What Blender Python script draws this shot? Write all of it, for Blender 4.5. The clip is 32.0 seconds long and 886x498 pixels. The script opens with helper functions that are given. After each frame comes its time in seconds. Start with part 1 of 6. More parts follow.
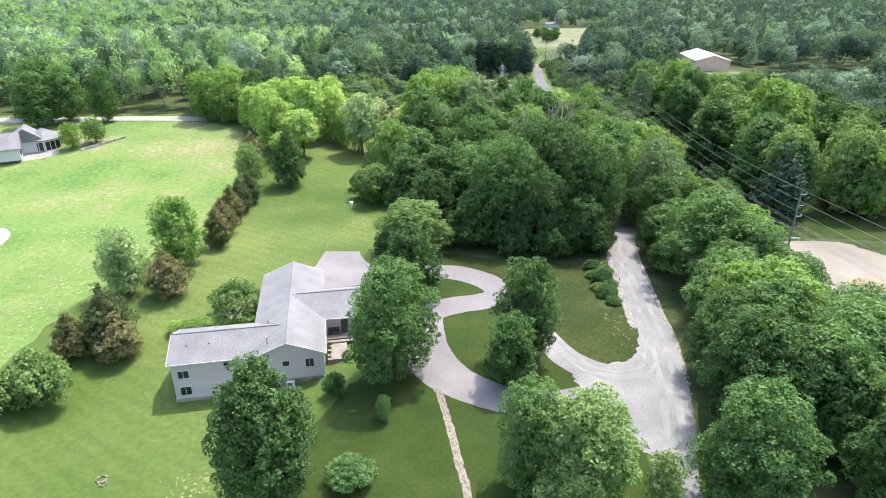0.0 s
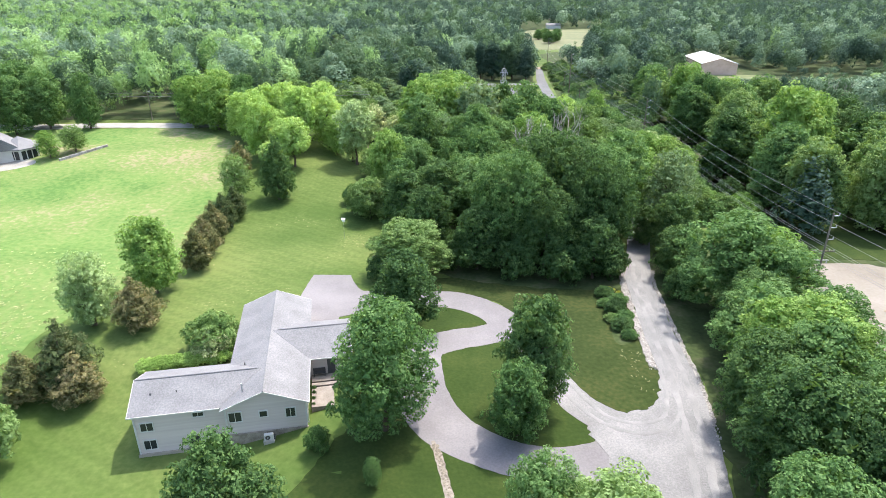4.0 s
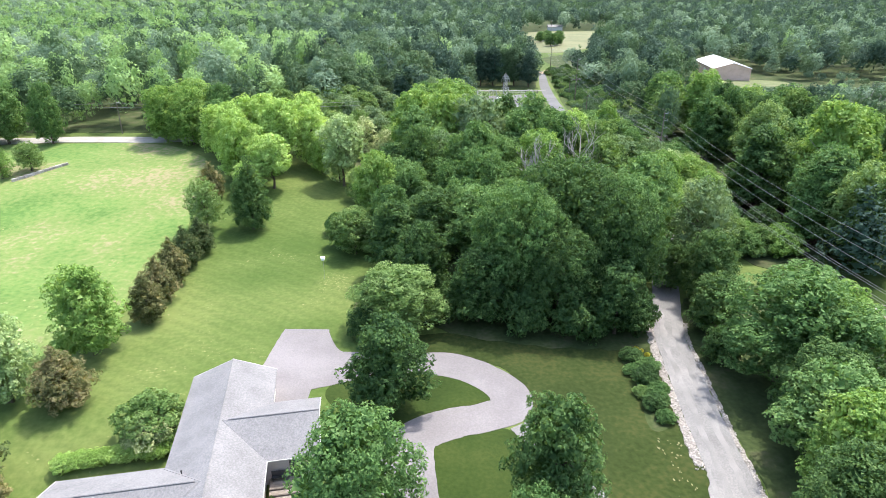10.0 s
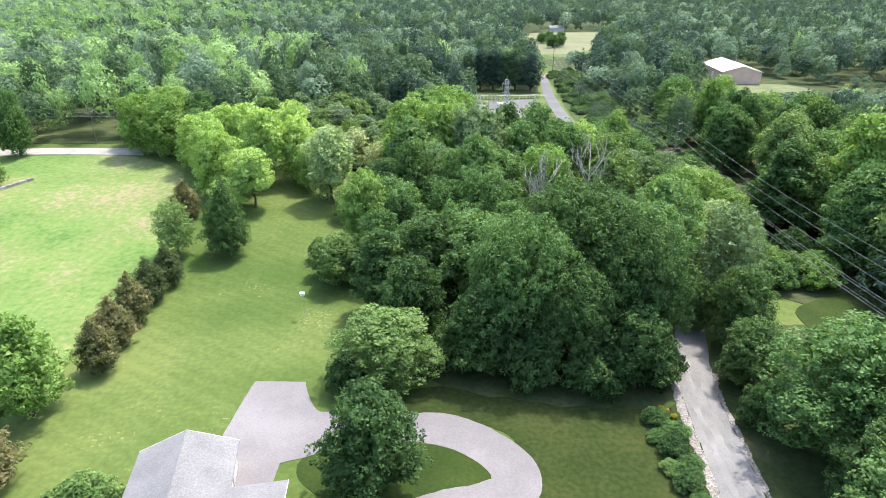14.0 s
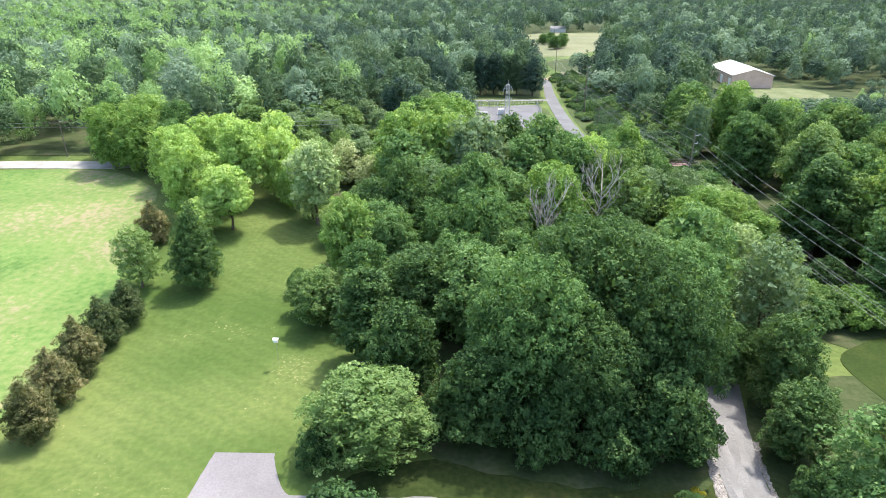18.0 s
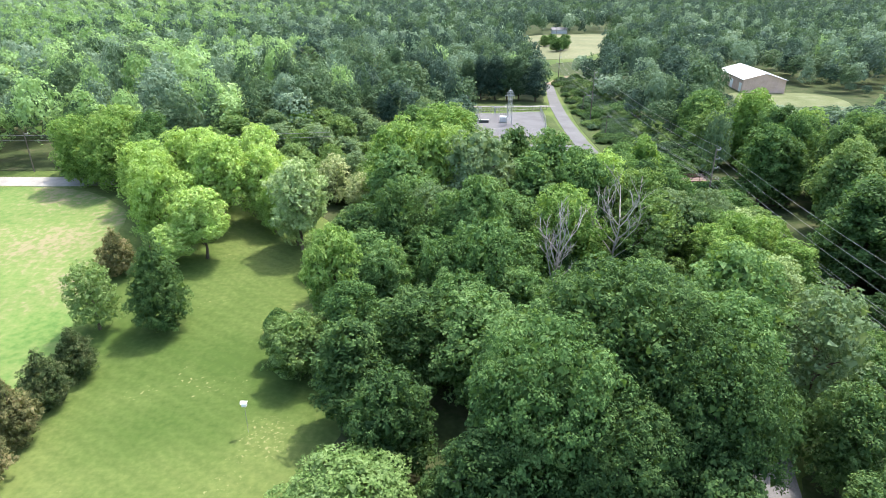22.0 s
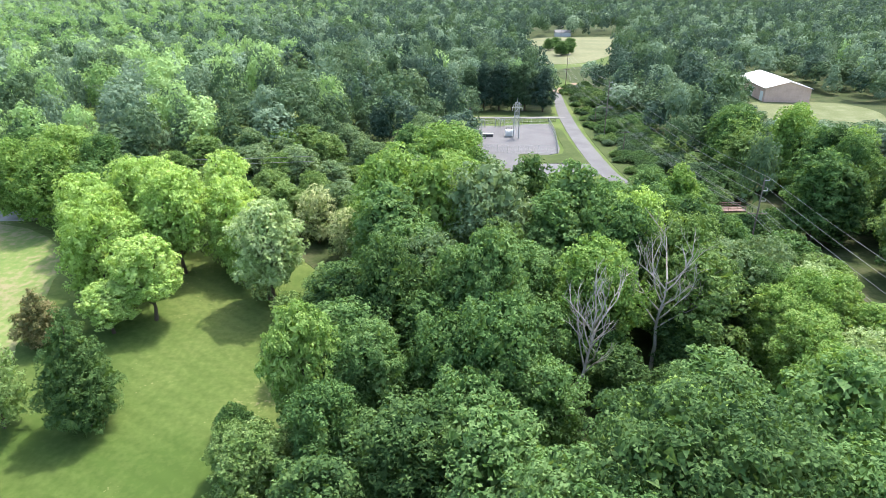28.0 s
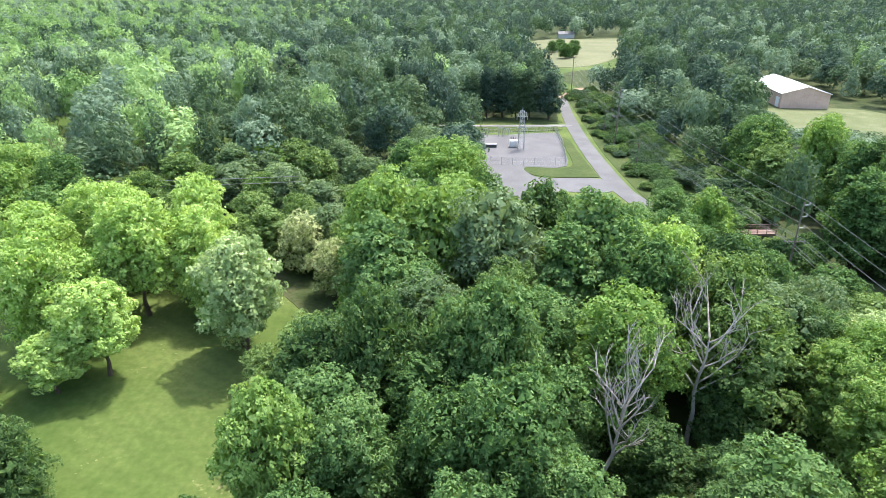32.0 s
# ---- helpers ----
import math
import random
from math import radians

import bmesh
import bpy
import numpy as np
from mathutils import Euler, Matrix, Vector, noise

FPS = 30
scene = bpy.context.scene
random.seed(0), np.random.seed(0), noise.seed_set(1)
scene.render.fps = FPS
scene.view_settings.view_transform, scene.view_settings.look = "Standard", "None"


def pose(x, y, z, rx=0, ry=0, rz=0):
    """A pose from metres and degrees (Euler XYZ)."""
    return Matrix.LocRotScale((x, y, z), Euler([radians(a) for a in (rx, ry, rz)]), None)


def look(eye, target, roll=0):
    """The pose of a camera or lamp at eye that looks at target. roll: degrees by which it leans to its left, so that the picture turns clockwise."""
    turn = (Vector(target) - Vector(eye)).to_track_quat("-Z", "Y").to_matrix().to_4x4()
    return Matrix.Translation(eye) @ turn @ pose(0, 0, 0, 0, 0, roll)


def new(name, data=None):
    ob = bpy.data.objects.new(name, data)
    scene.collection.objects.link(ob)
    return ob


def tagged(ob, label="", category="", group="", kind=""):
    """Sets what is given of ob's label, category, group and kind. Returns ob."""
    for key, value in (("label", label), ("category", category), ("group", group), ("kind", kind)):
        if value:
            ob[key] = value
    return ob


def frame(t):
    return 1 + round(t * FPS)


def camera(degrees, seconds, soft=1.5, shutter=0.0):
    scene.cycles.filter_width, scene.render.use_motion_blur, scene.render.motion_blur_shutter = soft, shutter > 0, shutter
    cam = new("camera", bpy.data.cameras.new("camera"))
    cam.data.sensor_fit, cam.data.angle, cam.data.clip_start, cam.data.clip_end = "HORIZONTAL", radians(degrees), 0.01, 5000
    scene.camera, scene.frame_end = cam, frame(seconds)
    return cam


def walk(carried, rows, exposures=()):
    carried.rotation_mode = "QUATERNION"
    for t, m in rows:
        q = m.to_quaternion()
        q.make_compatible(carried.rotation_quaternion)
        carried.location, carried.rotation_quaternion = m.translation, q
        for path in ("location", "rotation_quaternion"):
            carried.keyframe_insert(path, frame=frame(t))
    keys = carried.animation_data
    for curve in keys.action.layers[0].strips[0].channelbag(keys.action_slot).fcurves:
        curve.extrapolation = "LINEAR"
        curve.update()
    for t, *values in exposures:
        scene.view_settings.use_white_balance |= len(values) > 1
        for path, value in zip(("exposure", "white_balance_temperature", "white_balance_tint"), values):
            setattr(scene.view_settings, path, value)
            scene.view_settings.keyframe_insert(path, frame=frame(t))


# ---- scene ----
cam = camera(71.8, 32.0, soft=0.6)
PATH = [
    (0, (0.465, 1.781, 45.046), (0.387, 3.609, 44.241), -0.1),
    (1, (0.341, 3.969, 45.048), (0.265, 5.798, 44.243), -0.1),
    (2, (0.27, 6.288, 45.048), (0.195, 8.118, 44.244), -0.1),
    (2.5, (0.239, 7.496, 45.048), (0.163, 9.325, 44.244), -0.1),
    (4.5, (0.208, 12.646, 45.047), (0.132, 14.476, 44.243), -0.0),
    (5, (0.198, 14.003, 45.046), (0.123, 15.833, 44.243), -0.0),
    (6, (0.193, 16.853, 45.043), (0.118, 18.683, 44.238), -0.0),
    (7, (0.178, 19.78, 45.041), (0.103, 21.609, 44.237), 0.0),
    (8, (0.164, 22.697, 45.039), (0.088, 24.527, 44.236), -0.0),
    (9, (0.141, 25.612, 45.039), (0.065, 27.442, 44.236), -0.0),
    (10, (0.162, 28.583, 45.039), (0.087, 30.413, 44.236), 0.0),
    (11, (0.207, 31.542, 45.039), (0.132, 33.373, 44.236), 0.0),
    (12, (0.271, 34.598, 45.04), (0.196, 36.429, 44.237), -0.0),
    (13, (0.336, 37.753, 45.04), (0.26, 39.583, 44.237), 0.0),
    (14, (0.408, 40.89, 45.041), (0.333, 42.72, 44.238), 0.0),
    (14.5, (0.453, 42.435, 45.041), (0.378, 44.265, 44.238), 0.0),
    (16.5, (0.639, 48.654, 45.047), (0.564, 50.484, 44.243), 0.0),
    (17, (0.653, 50.224, 45.047), (0.578, 52.053, 44.243), 0.0),
    (18, (0.615, 53.324, 45.048), (0.54, 55.154, 44.244), -0.0),
    (19, (0.593, 56.424, 45.049), (0.519, 58.255, 44.247), -0.0),
    (20, (0.508, 59.375, 45.049), (0.434, 61.205, 44.247), 0.0),
    (21, (0.432, 62.506, 45.05), (0.358, 64.336, 44.248), 0.0),
    (22, (0.296, 65.804, 45.052), (0.223, 67.635, 44.249), 0.0),
    (23, (0.116, 69.096, 45.054), (0.042, 70.927, 44.254), -0.0),
    (24, (-0.022, 72.333, 45.054), (-0.094, 74.164, 44.251), 0.1),
    (25, (-0.242, 75.687, 45.055), (-0.313, 77.518, 44.254), 0.0),
    (25.5, (-0.363, 77.379, 45.055), (-0.436, 79.21, 44.254), -0.0),
    (27.5, (-0.769, 84.229, 45.06), (-0.841, 86.06, 44.26), -0.0),
    (28, (-0.811, 85.919, 45.061), (-0.881, 87.75, 44.26), 0.1),
    (29, (-0.915, 89.188, 45.063), (-0.985, 91.019, 44.261), 0.0),
    (30, (-1.001, 92.384, 45.064), (-1.071, 94.215, 44.264), 0.0),
    (31, (-1.058, 95.481, 45.066), (-1.13, 97.313, 44.267), -0.1),
    (32, (-1.063, 98.528, 45.065), (-1.137, 100.36, 44.266), 0.0),
]
walk(cam, [(t, look(eye, target, roll)) for t, eye, target, roll in PATH])
from mathutils.geometry import delaunay_2d_cdt
# ---- light ----
world = bpy.data.worlds.new("sky")
scene.world = world
world.use_nodes = True
wn, wl = world.node_tree.nodes, world.node_tree.links
sky = wn.new("ShaderNodeTexSky")
sky.sky_type, sky.sun_disc = "NISHITA", False
SUN_EL, SUN_AZ = radians(63), radians(34)  # azimuth clockwise from +y
sky.sun_elevation, sky.sun_rotation = SUN_EL, SUN_AZ
sky.air_density, sky.dust_density, sky.ozone_density = 1.2, 3.0, 1.0
wl.new(sky.outputs[0], wn["Background"].inputs[0])
wn["Background"].inputs[1].default_value = 0.15
sun_data = bpy.data.lights.new("sun", "SUN")
sun_data.energy, sun_data.angle, sun_data.color = 2.1, radians(1.0), (1.0, 0.95, 0.87)
scene.view_settings.exposure = 1.88
sun = new("sun", sun_data)
sun_dir = Vector((math.sin(SUN_AZ) * math.cos(SUN_EL), math.cos(SUN_AZ) * math.cos(SUN_EL), math.sin(SUN_EL)))
sun.matrix_world = look(Vector((60, 60, 150)), Vector((60, 60, 150)) - sun_dir)


# ---- materials ----
def material(name, colors, scale=1.0, fine=8.0, rough=0.85, bump=0.0, metal=0.0, per_object=0.0, per_island=0.0, translucent=0.0, stretch=(1, 1, 1), contrast=0.5, coords="Object", spread=0.6, glow=(1.5, 1.4, 0.75)):
    """Two scales of noise between the colours, with relief."""
    m = bpy.data.materials.new(name)
    m.use_nodes = True
    n, l = m.node_tree.nodes, m.node_tree.links
    bsdf = n["Principled BSDF"]
    tex = n.new("ShaderNodeTexCoord")
    mapping = n.new("ShaderNodeMapping")
    mapping.inputs["Scale"].default_value = stretch
    l.new(tex.outputs[coords], mapping.inputs[0])
    big, small = n.new("ShaderNodeTexNoise"), n.new("ShaderNodeTexNoise")
    big.inputs["Scale"].default_value, small.inputs["Scale"].default_value = scale, scale * fine
    big.inputs["Detail"].default_value, small.inputs["Detail"].default_value = 3, 4
    for t in (big, small):
        l.new(mapping.outputs[0], t.inputs[0])
    mixed = n.new("ShaderNodeMath")
    mixed.operation = "MULTIPLY_ADD"
    l.new(small.outputs[0], mixed.inputs[0])
    mixed.inputs[1].default_value = contrast
    half = n.new("ShaderNodeMath")
    half.operation = "MULTIPLY_ADD"
    l.new(big.outputs[0], half.inputs[0])
    half.inputs[1].default_value, half.inputs[2].default_value = 1.6 - contrast, -0.3
    l.new(half.outputs[0], mixed.inputs[2])
    fac = mixed.outputs[0]
    for amount, node, socket in ((per_object, "ShaderNodeObjectInfo", "Random"), (per_island, "ShaderNodeNewGeometry", "Random Per Island")):
        if amount:
            add = n.new("ShaderNodeMath")
            add.operation = "MULTIPLY_ADD"
            l.new(n.new(node).outputs[socket], add.inputs[0])
            add.inputs[1].default_value = amount
            shift = n.new("ShaderNodeMath")
            shift.operation = "SUBTRACT"
            l.new(fac, shift.inputs[0])
            shift.inputs[1].default_value = amount / 2
            l.new(shift.outputs[0], add.inputs[2])
            fac = add.outputs[0]
    ramp = n.new("ShaderNodeValToRGB")
    l.new(fac, ramp.inputs[0])
    els = ramp.color_ramp.elements
    while len(els) < len(colors):
        els.new(0.5)
    for k, c in enumerate(colors):
        els[k].position = 0.5 - spread / 2 + spread * k / max(1, len(colors) - 1)
        els[k].color = (*c, 1)
    l.new(ramp.outputs[0], bsdf.inputs["Base Color"])
    if rough >= 0.9:
        bsdf.inputs["Specular IOR Level"].default_value = 0.15
    bsdf.inputs["Roughness"].default_value, bsdf.inputs["Metallic"].default_value = rough, metal
    if bump:
        b = n.new("ShaderNodeBump")
        b.inputs["Strength"].default_value, b.inputs["Distance"].default_value = 0.8, bump
        l.new(small.outputs[0], b.inputs["Height"])
        l.new(b.outputs[0], bsdf.inputs["Normal"])
    if translucent:
        bsdf.inputs["Specular IOR Level"].default_value = 0.12
        tr = n.new("ShaderNodeBsdfTranslucent")
        warm = n.new("ShaderNodeVectorMath")  # light through a leaf is yellower
        warm.operation = "MULTIPLY"
        warm.inputs[1].default_value = glow
        l.new(ramp.outputs[0], warm.inputs[0])
        l.new(warm.outputs[0], tr.inputs[0])
        mix = n.new("ShaderNodeMixShader")
        mix.inputs[0].default_value = translucent
        l.new(bsdf.outputs[0], mix.inputs[1])
        l.new(tr.outputs[0], mix.inputs[2])
        l.new(mix.outputs[0], n["Material Output"].inputs[0])
    return m


def leaves(name, dark, mid, light, glow=(1.4, 1.3, 0.7), island=0.44, through_leaf=0.33, relief=0.2, grain=0.35):
    return material(name, [dark, mid, light], scale=grain, fine=4, rough=0.75, per_object=0.26, per_island=island, translucent=through_leaf, contrast=0.4, bump=relief, glow=glow)


LAWN = material("lawn", [(0.046, 0.080, 0.016), (0.071, 0.105, 0.026), (0.106, 0.136, 0.040)], scale=0.035, fine=40, rough=0.95, bump=0.05, contrast=0.42, spread=0.36)


def stripes(m, size, turn, amount, fleck):
    """Mowing stripes and small pale flecks over a grass material."""
    n, l = m.node_tree.nodes, m.node_tree.links
    bsdf = n["Principled BSDF"]
    base = bsdf.inputs["Base Color"].links[0].from_socket
    tex, mp, wave = n.new("ShaderNodeTexCoord"), n.new("ShaderNodeMapping"), n.new("ShaderNodeTexWave")
    mp.inputs["Rotation"].default_value = (0, 0, radians(turn))
    wave.inputs["Scale"].default_value, wave.inputs["Distortion"].default_value, wave.inputs["Detail"].default_value = size, 2.2, 3.0
    wave.inputs["Detail Scale"].default_value = 0.4
    l.new(tex.outputs["Object"], mp.inputs[0])
    l.new(mp.outputs[0], wave.inputs[0])
    mul = n.new("ShaderNodeMapRange")
    mul.inputs["To Min"].default_value, mul.inputs["To Max"].default_value = 1 - amount, 1 + amount
    l.new(wave.outputs["Fac"], mul.inputs["Value"])
    scale = n.new("ShaderNodeVectorMath")
    scale.operation = "SCALE"
    l.new(base, scale.inputs[0])
    l.new(mul.outputs[0], scale.inputs["Scale"])
    speck, mask, area = n.new("ShaderNodeTexNoise"), n.new("ShaderNodeMapRange"), n.new("ShaderNodeTexNoise")
    speck.inputs["Scale"].default_value, speck.inputs["Detail"].default_value = 2.2, 5
    area.inputs["Scale"].default_value, area.inputs["Detail"].default_value = 0.07, 3
    l.new(tex.outputs["Object"], speck.inputs[0])
    l.new(tex.outputs["Object"], area.inputs[0])
    both = n.new("ShaderNodeMath")
    both.operation = "MULTIPLY"
    l.new(speck.outputs[0], both.inputs[0])
    l.new(area.outputs[0], both.inputs[1])
    mask.inputs["From Min"].default_value, mask.inputs["From Max"].default_value = fleck, fleck + 0.07
    l.new(both.outputs[0], mask.inputs["Value"])
    mix = n.new("ShaderNodeMix")
    mix.data_type = "RGBA"
    l.new(mask.outputs[0], mix.inputs["Factor"])
    l.new(scale.outputs[0], mix.inputs["A"])
    mix.inputs["B"].default_value = (0.19, 0.19, 0.085, 1)
    l.new(mix.outputs["Result"], bsdf.inputs["Base Color"])


stripes(LAWN, 0.14, -62, 0.04, 0.37)
MEADOW = material("meadow", [(0.066, 0.130, 0.030), (0.098, 0.160, 0.042), (0.136, 0.177, 0.058), (0.215, 0.190, 0.108)], scale=0.04, fine=24, rough=0.95, bump=0.2, contrast=0.6, spread=0.4)
stripes(MEADOW, 0.02, 70, 0.03, 0.41)
DRY = material("dry_grass", [(0.067, 0.093, 0.032), (0.110, 0.125, 0.058), (0.156, 0.169, 0.097)], scale=0.15, fine=12, rough=0.95, bump=0.05, contrast=0.8)
HAY = material("pale_hay", [(0.095, 0.108, 0.055), (0.132, 0.14, 0.075), (0.17, 0.17, 0.1)], scale=0.03, fine=10, rough=0.95, bump=0.05, contrast=0.6)
ROUGH = material("rough_grass", [(0.028, 0.046, 0.012), (0.048, 0.070, 0.020), (0.075, 0.092, 0.033)], scale=0.1, fine=14, rough=0.95, bump=0.08, contrast=0.7)
FLOOR = material("forest_floor", [(0.022, 0.034, 0.012), (0.04, 0.058, 0.02), (0.075, 0.075, 0.04)], scale=0.2, fine=8, rough=1.0, bump=0.1)
# brownish turf, darkened further: cloud shade on the loop is in its colour
TURF_SHADE = material("thin_shade_turf", [(0.018, 0.029, 0.006), (0.025, 0.039, 0.009), (0.040, 0.048, 0.013)], scale=0.12, fine=14, rough=0.95, bump=0.05, contrast=0.8, spread=0.34)
# deep green turf, its colour darkened further to hold the shade on it
LUSH_SHADE = material("lush_shade_turf", [(0.016, 0.031, 0.005), (0.025, 0.043, 0.008), (0.039, 0.055, 0.012)], scale=0.2, fine=12, rough=0.95, bump=0.05, contrast=0.7)
TRACK = material("wheel_track", [(0.135, 0.132, 0.131), (0.182, 0.179, 0.177), (0.242, 0.237, 0.233)], scale=0.3, fine=24, rough=0.95, bump=0.02)
DIRT = material("bare_dirt", [(0.16, 0.115, 0.075), (0.22, 0.165, 0.115), (0.28, 0.22, 0.16)], scale=0.3, fine=8, rough=0.95, bump=0.05)
ASPHALT = material("asphalt", [(0.127, 0.119, 0.123), (0.165, 0.155, 0.160), (0.212, 0.201, 0.206)], scale=0.12, fine=40, rough=0.9, bump=0.01, contrast=0.6)
GRAVEL = material("gravel", [(0.123, 0.121, 0.121), (0.170, 0.167, 0.166), (0.235, 0.230, 0.226)], scale=0.2, fine=30, rough=0.95, bump=0.03, contrast=0.8)
YARD = material("yard_gravel", [(0.092, 0.092, 0.096), (0.118, 0.117, 0.122), (0.148, 0.147, 0.152)], scale=0.15, fine=30, rough=0.95, bump=0.03, contrast=0.7)
SAND = material("sand_lot", [(0.148, 0.130, 0.107), (0.189, 0.169, 0.142), (0.226, 0.204, 0.178)], scale=0.1, fine=20, rough=0.95, bump=0.03)
CONCRETE = material("concrete", [(0.205, 0.197, 0.181), (0.263, 0.254, 0.236), (0.320, 0.310, 0.287)], scale=0.4, fine=12, rough=0.9, bump=0.01)
STONE = material("stone", [(0.116, 0.098, 0.077), (0.185, 0.159, 0.129), (0.276, 0.244, 0.202)], scale=1.5, fine=6, rough=0.9, bump=0.02, per_object=0.6, per_island=0.6)
EDGE_STONE = material("edge_stone", [(0.216, 0.198, 0.183), (0.304, 0.284, 0.265), (0.400, 0.379, 0.359)], scale=1.5, fine=6, rough=0.9, bump=0.02, per_object=0.6)
RUBBLE = material("rubble", [(0.085, 0.077, 0.066), (0.204, 0.189, 0.174), (0.357, 0.336, 0.315)], scale=1.2, fine=5, rough=0.95, bump=0.06, contrast=1.1)
PAVER = material("tan_paving", [(0.15, 0.13, 0.112), (0.2, 0.176, 0.152), (0.25, 0.225, 0.2)], scale=0.8, fine=8, rough=0.9, bump=0.01)
STRAW = material("dry_straw", [(0.1, 0.1, 0.05), (0.155, 0.15, 0.085), (0.21, 0.2, 0.12)], scale=1.0, fine=6, rough=0.95, bump=0.03)
BROWN = material("brown_board", [(0.05, 0.04, 0.035), (0.085, 0.07, 0.06), (0.13, 0.11, 0.095)], scale=1.0, fine=8, rough=0.8)
YELLOW = leaves("blossom_yellow", (0.3, 0.3, 0.03), (0.5, 0.46, 0.05), (0.62, 0.6, 0.2), glow=(1.0, 1.0, 1.0))
BARK = material("bark", [(0.05, 0.038, 0.028), (0.09, 0.07, 0.052), (0.15, 0.125, 0.1)], scale=1.0, fine=8, rough=0.95, bump=0.03, stretch=(1, 1, 0.2))
PALE_BARK = material("pale_bark", [(0.2, 0.18, 0.155), (0.32, 0.295, 0.26), (0.44, 0.415, 0.38)], scale=0.6, fine=8, rough=0.9, bump=0.02, stretch=(1, 1, 0.3))
GREEN = leaves("leaf_green", (0.049, 0.105, 0.034), (0.091, 0.179, 0.055), (0.162, 0.263, 0.100))
DEEP = leaves("leaf_deep_green", (0.032, 0.070, 0.025), (0.062, 0.123, 0.039), (0.112, 0.188, 0.066))
BRIGHT = leaves("leaf_bright_green", (0.093, 0.182, 0.040), (0.161, 0.275, 0.069), (0.258, 0.379, 0.123))
LIME = leaves("leaf_yellow_green", (0.182, 0.304, 0.069), (0.288, 0.435, 0.120), (0.418, 0.556, 0.204))
OLIVE = leaves("leaf_olive", (0.074, 0.141, 0.037), (0.137, 0.220, 0.069), (0.211, 0.309, 0.122))
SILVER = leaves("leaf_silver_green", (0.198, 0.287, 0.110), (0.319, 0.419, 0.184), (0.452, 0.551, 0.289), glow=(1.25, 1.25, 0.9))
CEDAR = leaves("needle_brown_green", (0.077, 0.095, 0.039), (0.150, 0.155, 0.070), (0.271, 0.237, 0.126))
SPRUCE = leaves("needle_dark_green", (0.039, 0.067, 0.026), (0.073, 0.106, 0.043), (0.140, 0.158, 0.076))
SAGE = leaves("leaf_sage_green", (0.085, 0.148, 0.063), (0.136, 0.208, 0.101), (0.200, 0.281, 0.152))
CREAM = leaves("blossom_cream", (0.188, 0.260, 0.090), (0.413, 0.468, 0.220), (0.650, 0.676, 0.380), glow=(1.1, 1.1, 0.95))
# aerial haze is put into these leaf colours: greyer, bluer, some paler
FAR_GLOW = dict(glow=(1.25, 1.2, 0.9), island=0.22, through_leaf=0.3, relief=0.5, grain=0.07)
HAZE_GREEN = leaves("far_leaf_haze_green", (0.047, 0.090, 0.040), (0.079, 0.135, 0.068), (0.121, 0.183, 0.102), **FAR_GLOW)
HAZE_DEEP = leaves("far_leaf_haze_deep", (0.030, 0.061, 0.040), (0.051, 0.093, 0.065), (0.087, 0.134, 0.102), **FAR_GLOW)
HAZE_PALE = leaves("far_leaf_haze_grey", (0.107, 0.174, 0.106), (0.166, 0.246, 0.162), (0.237, 0.325, 0.230), **FAR_GLOW)
HAZE_LIGHT = leaves("far_leaf_haze_light", (0.139, 0.252, 0.084), (0.228, 0.359, 0.136), (0.323, 0.466, 0.206), **FAR_GLOW)
TALL_GRASS = leaves("tall_grass", (0.144, 0.196, 0.060), (0.264, 0.299, 0.132), (0.432, 0.414, 0.240), glow=(1.1, 1.1, 0.9))
WOOD = material("pole_wood", [(0.09, 0.075, 0.06), (0.15, 0.13, 0.11), (0.22, 0.2, 0.17)], scale=1.5, fine=6, rough=0.9, bump=0.01, stretch=(1, 1, 0.15))
STEEL = material("galvanised_steel", [(0.3, 0.31, 0.32), (0.4, 0.41, 0.42), (0.5, 0.51, 0.52)], scale=2, fine=5, rough=0.5, metal=0.6)
WIRE = material("wire", [(0.16, 0.16, 0.165), (0.24, 0.24, 0.245)], scale=1, rough=0.5)
SIDING = material("siding", [(0.410, 0.355, 0.338), (0.459, 0.400, 0.380), (0.497, 0.437, 0.415)], scale=0.5, fine=6, rough=0.7, stretch=(0.15, 0.15, 6))
SHINGLE = material("shingle", [(0.099, 0.099, 0.103), (0.146, 0.144, 0.150), (0.202, 0.200, 0.205)], scale=0.35, fine=16, rough=0.85, bump=0.02, contrast=0.9)
TRIM = material("white_trim", [(0.413, 0.406, 0.392), (0.496, 0.489, 0.475)], scale=1, rough=0.6)
GLASS = material("dark_glass", [(0.015, 0.018, 0.02), (0.03, 0.034, 0.038)], scale=1, rough=0.08)
TAN = material("tan_metal", [(0.486, 0.325, 0.260), (0.581, 0.403, 0.325), (0.648, 0.455, 0.377)], scale=0.3, fine=6, rough=0.6)
WHITE_METAL = material("white_metal_roof", [(0.72, 0.73, 0.74), (0.82, 0.82, 0.82)], scale=0.3, fine=6, rough=0.45)
RUST = material("rusty_steel", [(0.09, 0.06, 0.05), (0.16, 0.1, 0.085), (0.24, 0.17, 0.15)], scale=1, fine=6, rough=0.8)
WHITE = material("white_plastic", [(0.75, 0.75, 0.73), (0.85, 0.85, 0.83)], scale=2, rough=0.5)
DARK = material("dark_metal", [(0.03, 0.03, 0.032), (0.06, 0.06, 0.064)], scale=2, rough=0.6)


# ---- mesh helpers ----
def smooth(a, b, x):
    t = min(1.0, max(0.0, (x - a) / (b - a)))
    return t * t * (3 - 2 * t)


